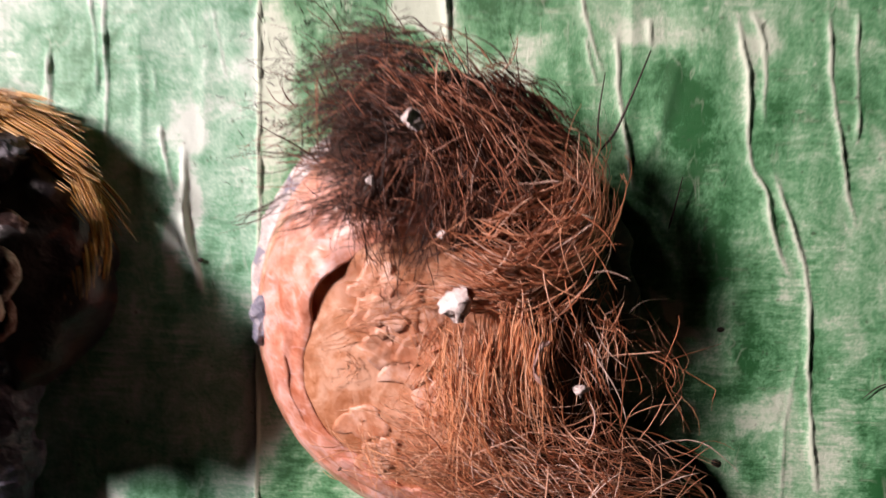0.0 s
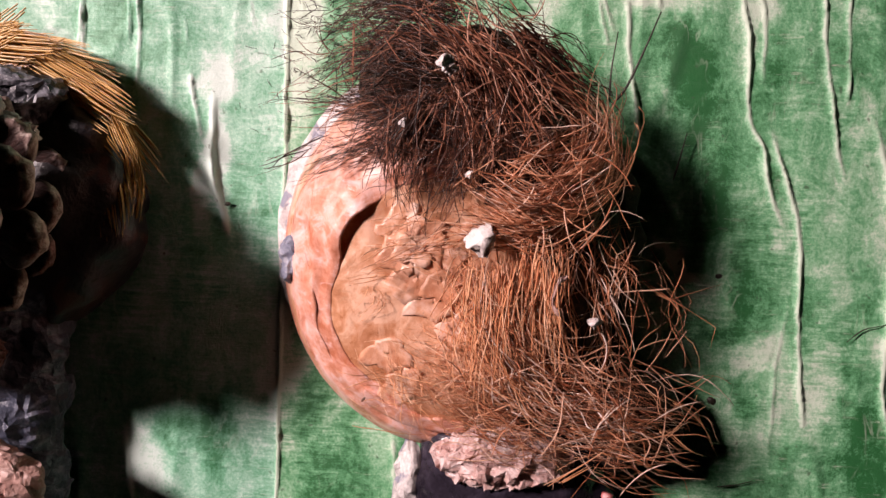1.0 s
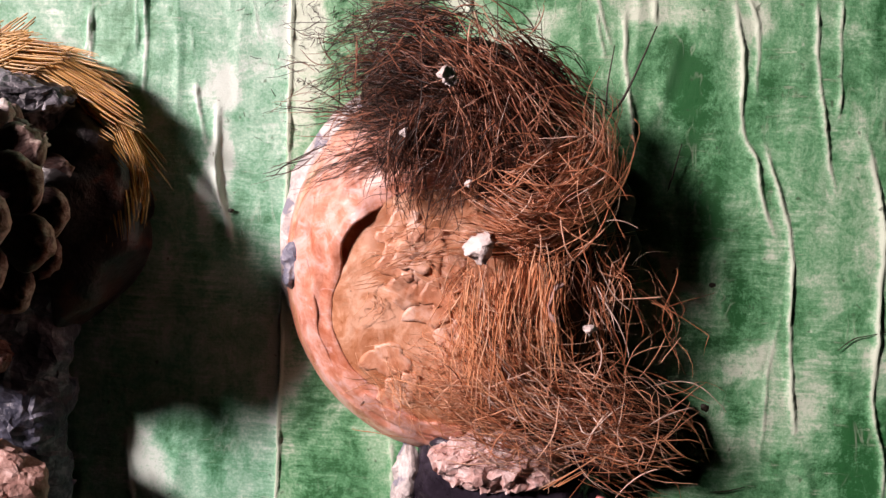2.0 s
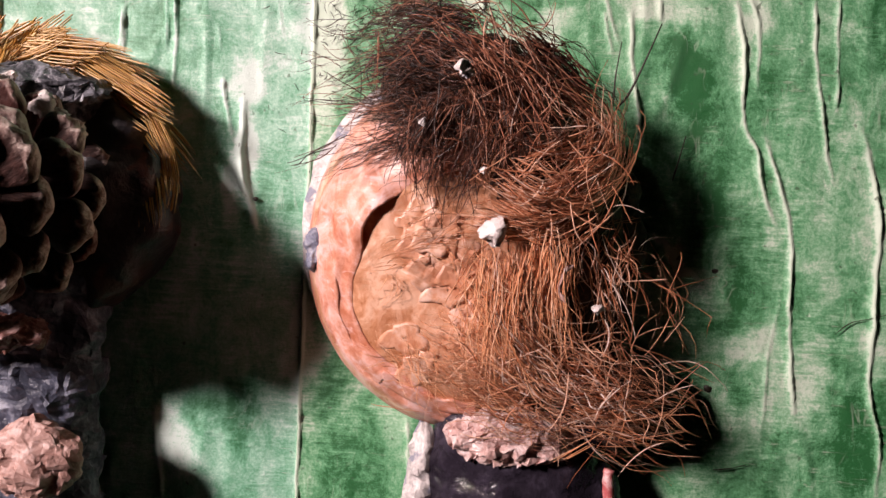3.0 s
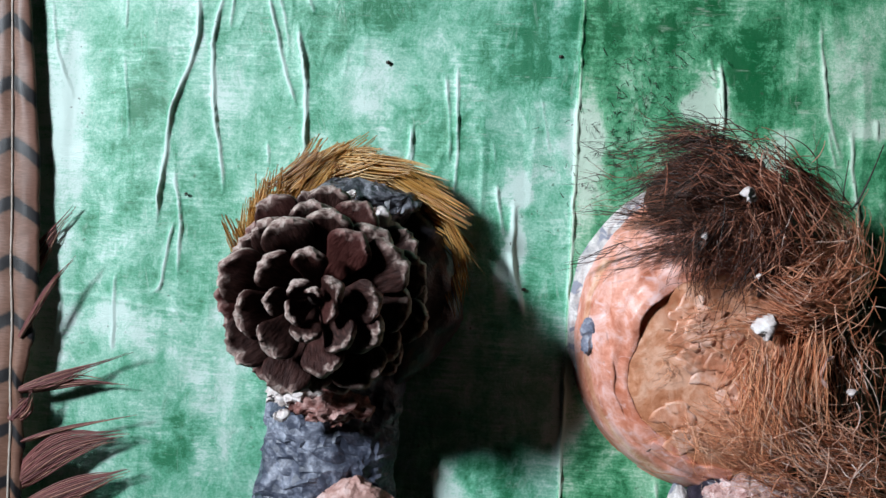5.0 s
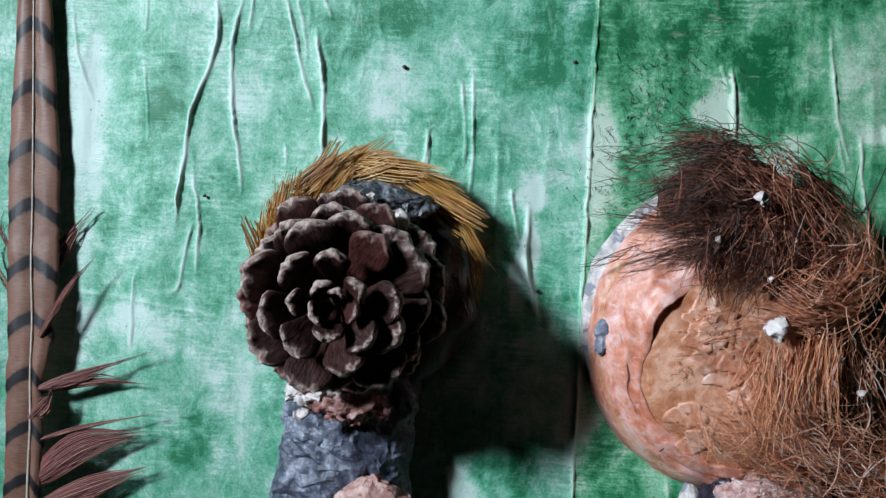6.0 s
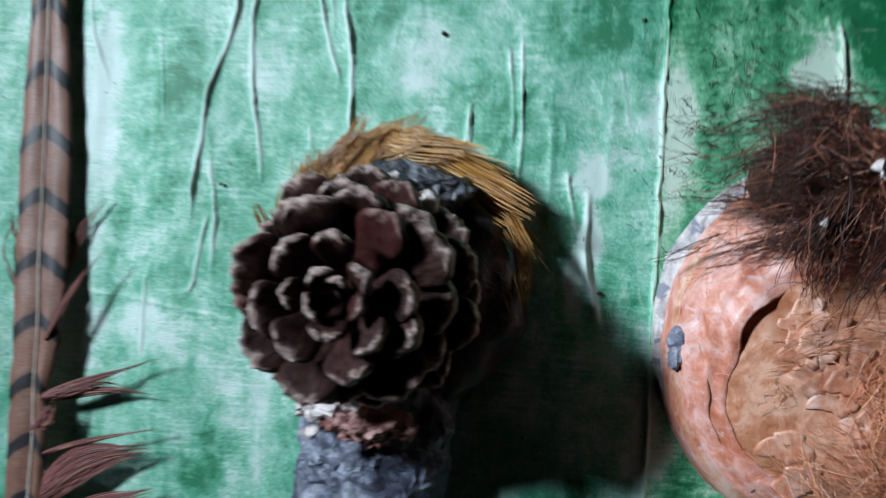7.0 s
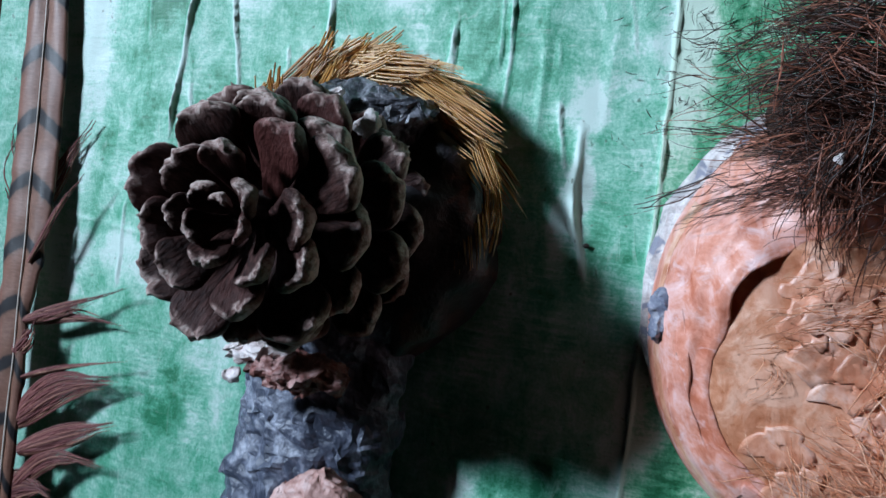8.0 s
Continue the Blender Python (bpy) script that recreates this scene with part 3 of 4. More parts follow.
add_tube(verts, faces, [p + Vector((0, -0.0006, 0)) for p in FEATHER_LINE], 0.00045, 6, 1.8)
part("quill", verts, faces, QUILL, feather, "pale quill")


def barb_tuft(guide, width, n=12, r=0.00045, fray=0.25):
    """A ragged tuft: flat barbs side by side that part towards the tip."""
    verts, faces = [], []
    pts = curve_points(guide, 12)
    d = (pts[-1] - pts[0]).normalized()
    a = d.cross(Vector((0, 1, 0))).normalized()
    for i in range(n):
        s = (i + 0.5) / n * 2 - 1
        stop = 1 - random.random() * fray - 0.15 * abs(s)
        line = []
        for k in range(12):
            t = k / 11 * stop
            q = t * 11
            j = min(int(q), 10)
            c = pts[j].lerp(pts[j + 1], q - j)
            spread = math.sin(min(1, t * 1.25 + 0.12) * math.pi * 0.9) ** 0.8
            line.append(c + a * s * width * spread * 0.5 + Vector((0, 1, 0)) * (0.0012 * s * s + random.uniform(-1, 1) * 0.0002 + 0.002 * t * random.uniform(-1, 1) * 0.4))
        base = len(verts)
        wd = max(width / n * 0.75, r)
        for k, c in enumerate(line):
            w = wd * lin(1.0, 0.12, (k / 11) ** 2)
            verts += [c - a * w, c + Vector((0, -0.0003, 0)), c + a * w, c + Vector((0, 0.0003, 0))]
        for k in range(11):
            for j in range(4):
                i0, j1 = base + 4 * k, (j + 1) % 4
                faces.append((i0 + j, i0 + j1, i0 + 4 + j1, i0 + 4 + j))
    part("barb_tuft", verts, faces, BARB, feather)


barb_tuft([(-0.3660, 0.002, 1.4710), (-0.3530, 0.002, 1.4980), (-0.3350, 0.002, 1.5200)], 0.0121, 14, fray=.45)
barb_tuft([(-0.3580, -0.008, 1.4190), (-0.3310, -0.008, 1.4290), (-0.2910, -0.008, 1.4450)], 0.0068, 8, fray=.35)
barb_tuft([(-0.3570, -0.006, 1.4190), (-0.3260, -0.006, 1.4260), (-0.2940, -0.006, 1.4250)], 0.0068, 6, fray=.5)
barb_tuft([(-0.3580, -0.008, 1.3910), (-0.3300, -0.008, 1.4010), (-0.2860, -0.008, 1.4120)], 0.0030, 4, fray=.3)
barb_tuft([(-0.3600, -0.008, 1.3690), (-0.3290, -0.008, 1.3920), (-0.2860, -0.008, 1.4010)], 0.0175, 16, fray=.25)
barb_tuft([(-0.3530, -0.008, 1.3570), (-0.3190, -0.008, 1.3720), (-0.2890, -0.008, 1.3830)], 0.0121, 12, fray=.3)
barb_tuft([(-0.3620, -0.008, 1.4030), (-0.3540, -0.008, 1.4120), (-0.3500, -0.008, 1.4200)], 0.0108, 8, fray=.4)
barb_tuft([(-0.3590, -0.008, 1.4470), (-0.3430, -0.008, 1.4760), (-0.3280, -0.008, 1.4940)], 0.0040, 5, fray=.4)
barb_tuft([(-0.3600, -0.008, 1.3330), (-0.3310, -0.008, 1.3580), (-0.2940, -0.008, 1.3600)], 0.0108, 10, fray=.3)
barb_tuft([(-0.3710, -0.008, 1.3280), (-0.3470, -0.008, 1.3420), (-0.3250, -0.008, 1.3410)], 0.0162, 12, fray=.3)
barb_tuft([(-0.3740, 0.002, 1.4620), (-0.3840, 0.002, 1.4710), (-0.3910, 0.002, 1.4820)], 0.0030, 5, fray=.4)
barb_tuft([(-0.3780, 0.002, 1.4660), (-0.3930, 0.002, 1.4900), (-0.3810, 0.002, 1.5120)], 0.0012, 2, fray=.2)
barb_tuft([(-0.3850, 0.002, 1.4940), (-0.3890, 0.002, 1.5030), (-0.3880, 0.002, 1.5140)], 0.0030, 5, fray=.4)

# ---- figure with a pine cone face ----
CONE_BASE, CONE_TIP = Vector((-0.189, -0.020, 1.486)), Vector((-0.1825, -0.104, 1.481))
cone_figure = thing("pine_cone_figure", (-0.185, 0.0, 1.33), "figure with dark pine cone face, golden feather ruff, grey neck", "wall ornament", "figures on the panel")
v, f = ball(-0.170, -0.012, 1.482, 0.044, 0.027, 0.050, 64, 44)
part("head", crumple(v, 0.005, 60, 2.0), f, HEAD, cone_figure, "dark crumpled papier-mache ball")

AXIS = (CONE_TIP - CONE_BASE).normalized()
SIDE = AXIS.cross(Vector((0, 0, 1))).normalized()
RISE = SIDE.cross(AXIS).normalized()
rings, verts, faces = 14, [], []
for k in range(rings):
    t = k / (rings - 1)
    r = lin(0.024, 0.001, t ** 1.6)
    for i in range(20):
        w = 2 * math.pi * i / 20
        verts.append(CONE_BASE.lerp(CONE_TIP, t * 0.86) + (SIDE * math.cos(w) + RISE * math.sin(w)) * r)
for k in range(rings - 1):
    for i in range(20):
        a, b = k * 20 + i, k * 20 + (i + 1) % 20
        faces.append((a, b, b + 20, a + 20))
faces.append(tuple(range((rings - 1) * 20, rings * 20)))
pine_cone = part("pine_cone", crumple(verts, 0.0015, 150), faces, CORE, cone_figure, "dark brown open pine cone seen from its tip")


def scale_mesh(seed):
    """One woody scale, 1 long: narrow foot, broad cupped blade, thick rounded lip with a small boss."""
    along = (0.0, 0.2, 0.4, 0.55, 0.66, 0.75, 0.82, 0.88, 0.93, 0.965, 0.99, 1.0)
    nu, nv = len(along), 11
    verts, faces, lip = [], [], []
    for layer in (1, -1):
        for u in along:
            w = 0.10 + 0.19 * min(1.0, u / 0.78) ** 1.6
            w *= max(0.25, 1 - max(0.0, (u - 0.70) / 0.30) ** 2.6) ** 0.5
            thick = lin(0.030, 0.105, max(0, min(1, (u - 0.45) / 0.40)))
            thick *= 0.25 + 0.75 * math.sqrt(max(0.0, 1 - max(0.0, (u - 0.84) / 0.16) ** 2))
            for j in range(nv):
                s = math.sin((j / (nv - 1) - 0.5) * math.pi)
                edge = math.sqrt(max(0.0, 1 - s ** 4))
                y = s * w * (1 + 0.10 * noise.noise(Vector((u * 4, s * 2, seed))))
                z = 0.09 * s * s * u * u + 0.05 * math.sin(u * math.pi) - 0.10 * max(0, u - 0.60) ** 1.5 + 0.5 * max(0.0, u - 0.86) ** 1.3
                z += layer * thick * (0.22 + 0.78 * edge)
                if layer < 0:
                    z -= 0.05 * math.exp(-((u - 0.86) / 0.08) ** 2 - (s / 0.35) ** 2)
                z += 0.022 * noise.noise(Vector((u * 6, s * 3, seed + 5)))
                bite = 0.05 * u * noise.noise(Vector((s * 2.2, seed, 2)))
                verts.append((u + bite, y, z))
                # mask of the pale lip, brightened where the scale's end is lit
                lit_edge = u + 0.03 * abs(s) ** 3 * u - (0.93 if layer > 0 else 0.78) + 0.07 * noise.noise(Vector((s * 4, u * 5, seed)))
                lip.append(max(0.0, min(1.0, lit_edge / 0.035)))
    n = nu * nv
    for i in range(nu - 1):
        for j in range(nv - 1):
            a = i * nv + j
            faces.append((a, a + nv, a + nv + 1, a + 1))
            faces.append((n + a, n + a + 1, n + a + nv + 1, n + a + nv))
    for i in range(nu - 1):
        a = i * nv
        faces.append((a, n + a, n + a + nv, a + nv))
        b = a + nv - 1
        faces.append((b, b + nv, n + b + nv, n + b))
    for j in range(nv - 1):
        a = (nu - 1) * nv + j
        faces.append((a, n + a, n + a + 1, a + 1))
    me = mesh_of("scale", verts, faces, SCALE)
    at = me.attributes.new("lip", "FLOAT", "POINT")
    at.data.foreach_set("value", lip)
    return me


SCALE_MESHES = [scale_mesh(s) for s in (1.3, 4.1, 8.7, 12.2, 17.9, 23.4)]
SCALES = 62
for k in range(SCALES):
    s = (k + 0.5) / SCALES
    turn = k * 2.39996 + random.uniform(-0.07, 0.07)
    along = lin(-0.06, 0.86, s ** 0.9)
    foot = lin(0.017, 0.0015, s ** 1.8)
    size = lin(0.022, 0.036, s / 0.35) if s < 0.35 else (0.0365 if s < 0.72 else lin(0.036, 0.015, ((s - 0.72) / 0.28) ** 1.1))
    size *= random.uniform(0.92, 1.05)
    tilt = lin(86, 62, s / 0.45) if s < 0.45 else (lin(62, 50, (s - 0.45) / 0.37) if s < 0.82 else lin(50, 16, (s - 0.82) / 0.18))
    tilt = radians(tilt) + random.uniform(-0.11, 0.11)
    out = SIDE * math.cos(turn) + RISE * math.sin(turn)
    d = (AXIS * math.cos(tilt) + out * math.sin(tilt)).normalized()
    across = AXIS.cross(out).normalized()
    up = d.cross(across).normalized()
    roll = Matrix.Rotation(random.uniform(-0.12, 0.12), 3, d)
    across, up = roll @ across, roll @ up
    wide = size * lin(0.98, 1.22, random.random())
    m = Matrix((
        (d.x * size, across.x * wide, up.x * size, 0), (d.y * size, across.y * wide, up.y * size, 0),
        (d.z * size, across.z * wide, up.z * size, 0), (0, 0, 0, 1)))
    m.translation = CONE_BASE.lerp(CONE_TIP, along) + out * foot
    ob = new("scale", SCALE_MESHES[(k * 5 + k // 7) % 6])
    place_under(ob, pine_cone)
    ob.matrix_basis = m


def hackle(width, seed):
    """A narrow feather along +x, 1 long, built of fine barbs that lie along it and part at the tip."""
    verts, faces = [], []
    rng = random.Random(seed)
    for k in range(15):
        s = (k + 0.5) / 15 * 2 - 1 + rng.uniform(-0.08, 0.08)
        start = rng.uniform(0.0, 0.25) + 0.12 * abs(s)
        stop = rng.uniform(0.78, 1.05) - 0.22 * abs(s)
        lift = rng.uniform(-0.012, 0.02) + 0.03 * (1 - s * s)
        base = len(verts)
        for i in range(6):
            u = lin(start, stop, i / 5)
            y = s * width * math.sin(min(1.0, 0.18 + 0.62 * u) * math.pi) ** 0.7 * (1 + 0.25 * u)
            w = 0.011 * (1 - 0.85 * (i / 5) ** 2)
            z = lift + 0.09 * u * u
            verts += [(u, y - w, z), (u, y, z + 0.010), (u, y + w, z), (u, y, z - 0.008)]
        for i in range(5):
            for j in range(4):
                a, q = base + 4 * i, (j + 1) % 4
                faces.append((a + j, a + q, a + 4 + q, a + 4 + j))
    return mesh_of("ruff_feather", verts, faces, GOLD)


RUFF_MESHES = [hackle(0.12, 1), hackle(0.14, 6), hackle(0.10, 9), hackle(0.13, 14)]
ruff_v, ruff_f = [], []
RC = Vector((-0.183, -0.010, 1.495))
for k in range(40):
    w = radians(lin(-20, 205, k / 39))
    ruff_v.append(RC + Vector((0.044 * math.cos(w), 0.002, 0.044 * math.sin(w))))
rv, rf = [], []
add_tube(rv, rf, ruff_v, 0.004, 8, 1.0)
ruff = part("ruff", crumple(rv, 0.002, 200), rf, GOLD, cone_figure, "ring of golden hackle feathers round the cone")
for k in range(170):
    u = random.random()
    w = radians(lin(-15, 205, u))
    radial = Vector((math.cos(w), 0, math.sin(w)))
    tangent = Vector((math.sin(w), 0, -math.cos(w)))
    # the feathers sweep round the head, from its left foot over the top and down
    lean = lin(0.06, 0.38, random.random() ** 1.5)
    d = (tangent * (1 - lean) + radial * lean * 0.85 + Vector((0, -random.uniform(-0.10, 0.25), 0))).normalized()
    length = random.uniform(0.028, 0.046)
    face = (Vector((0, -1, 0)) + radial * 0.35 + Vector((random.uniform(-.14, .14), 0, random.uniform(-.14, .14)))).normalized()
    across = face.cross(d).normalized()
    face = d.cross(across)
    start = RC + radial * (0.047 + random.uniform(-0.009, 0.008)) + Vector((0, random.uniform(-0.012, 0.004), 0)) - d * length * 0.45
    m = Matrix((
        (d.x * length, across.x * length, face.x * length, start.x), (d.y * length, across.y * length, face.y * length, start.y),
        (d.z * length, across.z * length, face.z * length, start.z), (0, 0, 0, 1)))
    ob = new("ruff_feather", RUFF_MESHES[k % 4])
    place_under(ob, ruff)
    ob.matrix_basis = m

v, f = sleeve(neck_rings((-0.186, -0.019, 1.458, 0.033, 0.019), (-0.196, -0.015, 1.30, 0.037, 0.018), 80), 64)
part("neck", crumple(v, 0.0055, 75, 1.0), f, GREY, cone_figure, "crumpled blue-grey painted paper neck", smooth=False)
v, f = ball(-0.202, -0.040, 1.433, 0.015, 0.012, 0.006, 56, 30)
part("collar", crumple(v, 0.005, 190, 4.0), f, WHITE, cone_figure, "crumpled white and pink paper collar", smooth=False)
v, f = ball(-0.183, -0.044, 1.428, 0.019, 0.012, 0.006, 56, 30)
part("collar", crumple(v, 0.005, 170, 9.0), f, RUST, cone_figure, smooth=False)
v, f = ball(-0.172, -0.040, 1.377, 0.019, 0.010, 0.017, 48, 32)
part("paper_wad", crumple(v, 0.004, 120, 3.0), f, PINK, cone_figure, "pink crumpled paper wad", smooth=False)
v, f = ball(-0.178, -0.030, 1.523, 0.029, 0.016, 0.012, 56, 28)
part("crown_paper", crumple(v, 0.006, 90, 6.0), f, FOIL, cone_figure, "grey crumpled paper under the ruff", smooth=False)


def dab(at, r, parent, mat=WHITE, seed=0.0, squash=0.7):
    v, f = ball(*at, r, r * squash, r * 0.9, 22, 14)
    part("glue_dab", crumple(v, r * 0.95, 0.75 / r, seed * 1.9), f, mat, parent, "white glue dab")


dab((-0.1640, -0.052, 1.5180), 0.0046, cone_figure, seed=1)
dab((-0.1530, -0.047, 1.5100), 0.0036, cone_figure, seed=2)
dab((-0.1575, -0.050, 1.5140), 0.0030, cone_figure, seed=7)
dab((-0.2050, -0.054, 1.4250), 0.0035, cone_figure, seed=3)
dab((-0.1800, -0.050, 1.5270), 0.0034, cone_figure, seed=4)

# ---- figure with a coconut face ----
NUT = Vector((0.0, 0.0, 1.468))
nut_figure = thing("coconut_figure", (0.01, 0.0, 1.30), "figure with cracked orange coconut shell face and shaggy brown hair", "wall ornament", "figures on the panel")


def dome_y(x, z, grow=0.0):
    r = math.hypot((x - NUT.x) / (0.0695 + grow), (z - NUT.z) / (0.077 + grow))
    return -(0.0395 + grow) * math.sqrt(max(0.0, 1 - min(1.0, r) ** 3.6))


def dome(grow, nr, na, r_in, r_out, a0, a1, rough, wobble=0.0, lift=None):
    """A patch of the domed face between two radii and two angles (counter-clockwise, 0 = +x), with thickness."""
    verts, faces = [], []
    closed = a1 - a0 > 359
    cols = na if closed else na + 1
    for layer in (0, 1):
        for i in range(nr + 1):
            for j in range(cols):
                a = radians(lin(a0, a1, j / na))
                ri = (r_in(math.degrees(a)) if callable(r_in) else r_in) + (wobble * noise.noise(Vector((math.cos(a) * 2.3, math.sin(a) * 2.3, 1.0))) + 0.35 * wobble * noise.noise(Vector((math.cos(a) * 8, math.sin(a) * 8, 4.0))))
                t = i / nr
                r = lin(ri, r_out, t)
                x = NUT.x + 0.0695 * r * math.cos(a)
                z = NUT.z + 0.077 * r * math.sin(a)
                g = grow + (lift(math.degrees(a), t) if lift else 0)
                y = dome_y(x, z, 0) - g * (1 if layer == 0 else 0) + (0.0035 if layer else 0)
                q = Vector((x * 70, z * 70, 2.0))
                if layer == 0:
                    y -= rough * (noise.noise(q) + 0.5 * noise.noise(q * 2.7) + 0.35 * (0.4 - abs(noise.noise(q * 1.3 + Vector((3, 3, 3))))))
                verts.append((x, min(y, 0.002), z))
    block = (nr + 1) * cols
    for i in range(nr):
        for j in range(na):
            a, b = i * cols + j, i * cols + (j + 1) % cols
            faces.append((a, a + cols, b + cols, b))
            faces.append((block + a, block + b, block + b + cols, block + a + cols))
    for j in range(na):
        b = (j + 1) % cols
        faces.append((j, b, block + b, block + j))
        c = nr * cols
        faces.append((c + j, block + c + j, block + c + b, c + b))
    if not closed:
        for i in range(nr):
            a = i * cols
            faces.append((a, block + a, block + a + cols, a + cols))
            b = a + cols - 1
            faces.append((b, b + cols, block + b + cols, block + b))
    return verts, faces


v, f = dome(0.0, 44, 120, 0.02, 1.0, 0, 360, 0.0006)
part("shell", v, f, SHELL, nut_figure, "smooth golden-brown coconut shell")


RIM_EDGE = ((80, 0.40), (125, 0.44), (146, 0.507), (160, 0.57), (170, 0.60), (178, 0.59), (186, 0.625), (194, 0.685),
            (206, 0.713), (222, 0.725), (238, 0.715), (255, 0.744), (268, 0.84), (310, 0.90))


def rim_edge(a):
    """Inner radius of the husk that is still left, by angle."""
    a = a % 360
    for (a0, r0), (a1, r1) in zip(RIM_EDGE[:-1], RIM_EDGE[1:]):
        if a0 <= a <= a1:
            return lin(r0, r1, (a - a0) / (a1 - a0))
    return 0.9


def rim_lift(a, t):
    a = a % 360
    near = math.exp(-((a - 163) / 15) ** 4)
    inner = max(0.0, 1 - t * 2.2)
    return -0.0018 * (1 - near) * (1 - t) ** 2 + 0.0008 * math.sin(t * math.pi * 0.8) + 0.0026 * near * inner ** 1.3 + 0.0004 * math.sin(t * 23 + a * 0.03)


v, f = dome(0.0020, 34, 190, rim_edge, 1.015, 85, 305, 0.0009, 0.025, rim_lift)
part("husk_rim", v, f, RIM, nut_figure, "pink-orange layered husk rim")
for grow, r0, r1, a0, a1, m in ((0.0021, 0.80, 0.88, 172, 236, RIM), (0.0025, 0.90, 0.965, 150, 262, PALE), (0.0019, 0.77, 0.85, 234, 276, RIM), (0.0022, 0.84, 0.92, 100, 140, PALE)):
    v, f = dome(grow, 6, 70, r0, r1, a0, a1, 0.0008, 0.05)
    part("husk_strip", v, f, m, nut_figure)
v, f = ball(-0.003, -0.007, 1.476, 0.0705, 0.011, 0.071, 96, 24)
part("backing", crumple(v, 0.003, 110, 5.0), f, BACK, nut_figure, "crumpled white and blue painted backing", smooth=False)
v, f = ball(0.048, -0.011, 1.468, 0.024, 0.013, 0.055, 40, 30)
part("husk_side", crumple(v, 0.004, 80, 8.0), f, FIBRE_SHADE, nut_figure, "dark matted husk side")
# added lump: darkens the gaps in the beard and throws a shadow beside it
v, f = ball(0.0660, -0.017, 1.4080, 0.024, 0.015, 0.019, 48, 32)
part("beard_mat", crumple(v, 0.006, 90, 12.0), f, FIBRE_SHADE, nut_figure, "dark fibre filler under the beard, toned as the shade between strands")
# filler under the tuft, its dark colour stands for the shaded inside
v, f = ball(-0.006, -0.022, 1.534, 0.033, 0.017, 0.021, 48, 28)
part("hair_mat", crumple(v, 0.006, 90, 3.0), f, FIBRE_SHADE, nut_figure, "dark fibre filler under the hair, toned as its shaded gaps")


# filler over the shell so that gaps between strands go dark like shade
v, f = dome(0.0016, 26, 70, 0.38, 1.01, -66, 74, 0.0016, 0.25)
part("husk_mat", v, f, FIBRE_SHADE, nut_figure, "dark husk filler, toned as the shaded gaps between the fibres")


def flake(cx, cz, r, seed, mat=PALE, lift=0.0008):
    """A small curled chip on the shell with an uneven outline."""
    verts, faces = [], []
    n, rows = 26, 4
    for layer in (0, 1):
        for i in range(rows + 1):
            for j in range(n):
                a = 2 * math.pi * j / n
                q = r * max(0.55, 1 + 0.9 * noise.noise(Vector((math.cos(a) * 1.1, math.sin(a) * 1.1, seed * 3.7))) + 0.3 * noise.noise(Vector((math.cos(a) * 4, math.sin(a) * 4, seed)))) * max(0.03, i / rows)
                x, z = cx + q * math.cos(a) * 1.2, cz + q * math.sin(a)
                y = dome_y(x, z) - lift * (0.7 + 0.5 * (i / rows) ** 2) - 0.0004 * noise.noise(Vector((x * 300, z * 300, seed))) + 0.0007 * layer
                verts.append((x, y, z))
    block = (rows + 1) * n
    for i in range(rows):
        for j in range(n):
            a, b = i * n + j, i * n + (j + 1) % n
            faces.append((a, a + n, b + n, b))
            faces.append((block + a, block + b, block + b + n, block + a + n))
    faces.append(tuple(reversed(range(n))))
    for j in range(n):
        a, b = rows * n + j, rows * n + (j + 1) % n
        faces.append((a, block + a, block + b, b))
    part("husk_flake", verts, faces, mat, nut_figure)


flake(-0.0130, 1.4630, 0.008, 1, PALE)
flake(-0.0200, 1.4710, 0.0065, 21, PALE)
flake(-0.0230, 1.4790, 0.0045, 22, PALE)
flake(-0.0040, 1.4700, 0.007, 3, PALE)
flake(-0.0070, 1.4540, 0.006, 4, PALE)
flake(-0.0160, 1.4220, 0.007, 10, PALE)
flake(-0.0110, 1.4800, 0.006, 31, PALE, 0.0012)
flake(-0.0180, 1.4840, 0.005, 34, PALE, 0.0010)
flake(-0.0030, 1.4610, 0.006, 37, PALE, 0.0012)
flake(-0.0150, 1.4720, 0.005, 41, PALE, 0.0016)
flake(-0.0240, 1.4340, 0.007, 43, PALE, 0.0005)
flake(0.0020, 1.4440, 0.006, 47, PALE, 0.0010)

v, f = ball(0.020, -0.030, 1.394, 0.026, 0.014, 0.011, 72, 36)
part("collar", crumple(v, 0.005, 190, 2.0), f, PAPER, nut_figure, "crumpled pale pink paper collar under the shell", smooth=False)
v, f = sleeve(neck_rings((0.022, -0.018, 1.400, 0.034, 0.016), (0.034, -0.020, 1.29, 0.056, 0.026), 40), 56)
part("neck", crumple(v, 0.007, 38, 7.0), f, PLASTIC, nut_figure, "shiny black plastic wrapped neck")
v, f = ball(-0.016, -0.016, 1.362, 0.007, 0.006, 0.034, 32, 32)
part("paper_strip", crumple(v, 0.004, 110, 11.0), f, BACK, nut_figure, "pale crumpled paper strip", smooth=False)
dab((0.0080, -0.056, 1.4770), 0.005, nut_figure, seed=1)
dab((-0.0050, -0.068, 1.5350), 0.003, nut_figure, seed=2)
dab((-0.0030, -0.067, 1.5335), 0.0020, nut_figure, seed=3)
dab((0.0040, -0.058, 1.5000), 0.0013, nut_figure, seed=5)
dab((-0.0190, -0.056, 1.5170), 0.0014, nut_figure, seed=6)
dab((0.0490, -0.052, 1.4510), 0.002, nut_figure, seed=7)
dab((0.0060, -0.041, 1.4530), 0.002, nut_figure, seed=11)
v, f = ball(-0.0628, -0.0238, 1.4665, 0.0050, 0.0034, 0.0090, 44, 30)
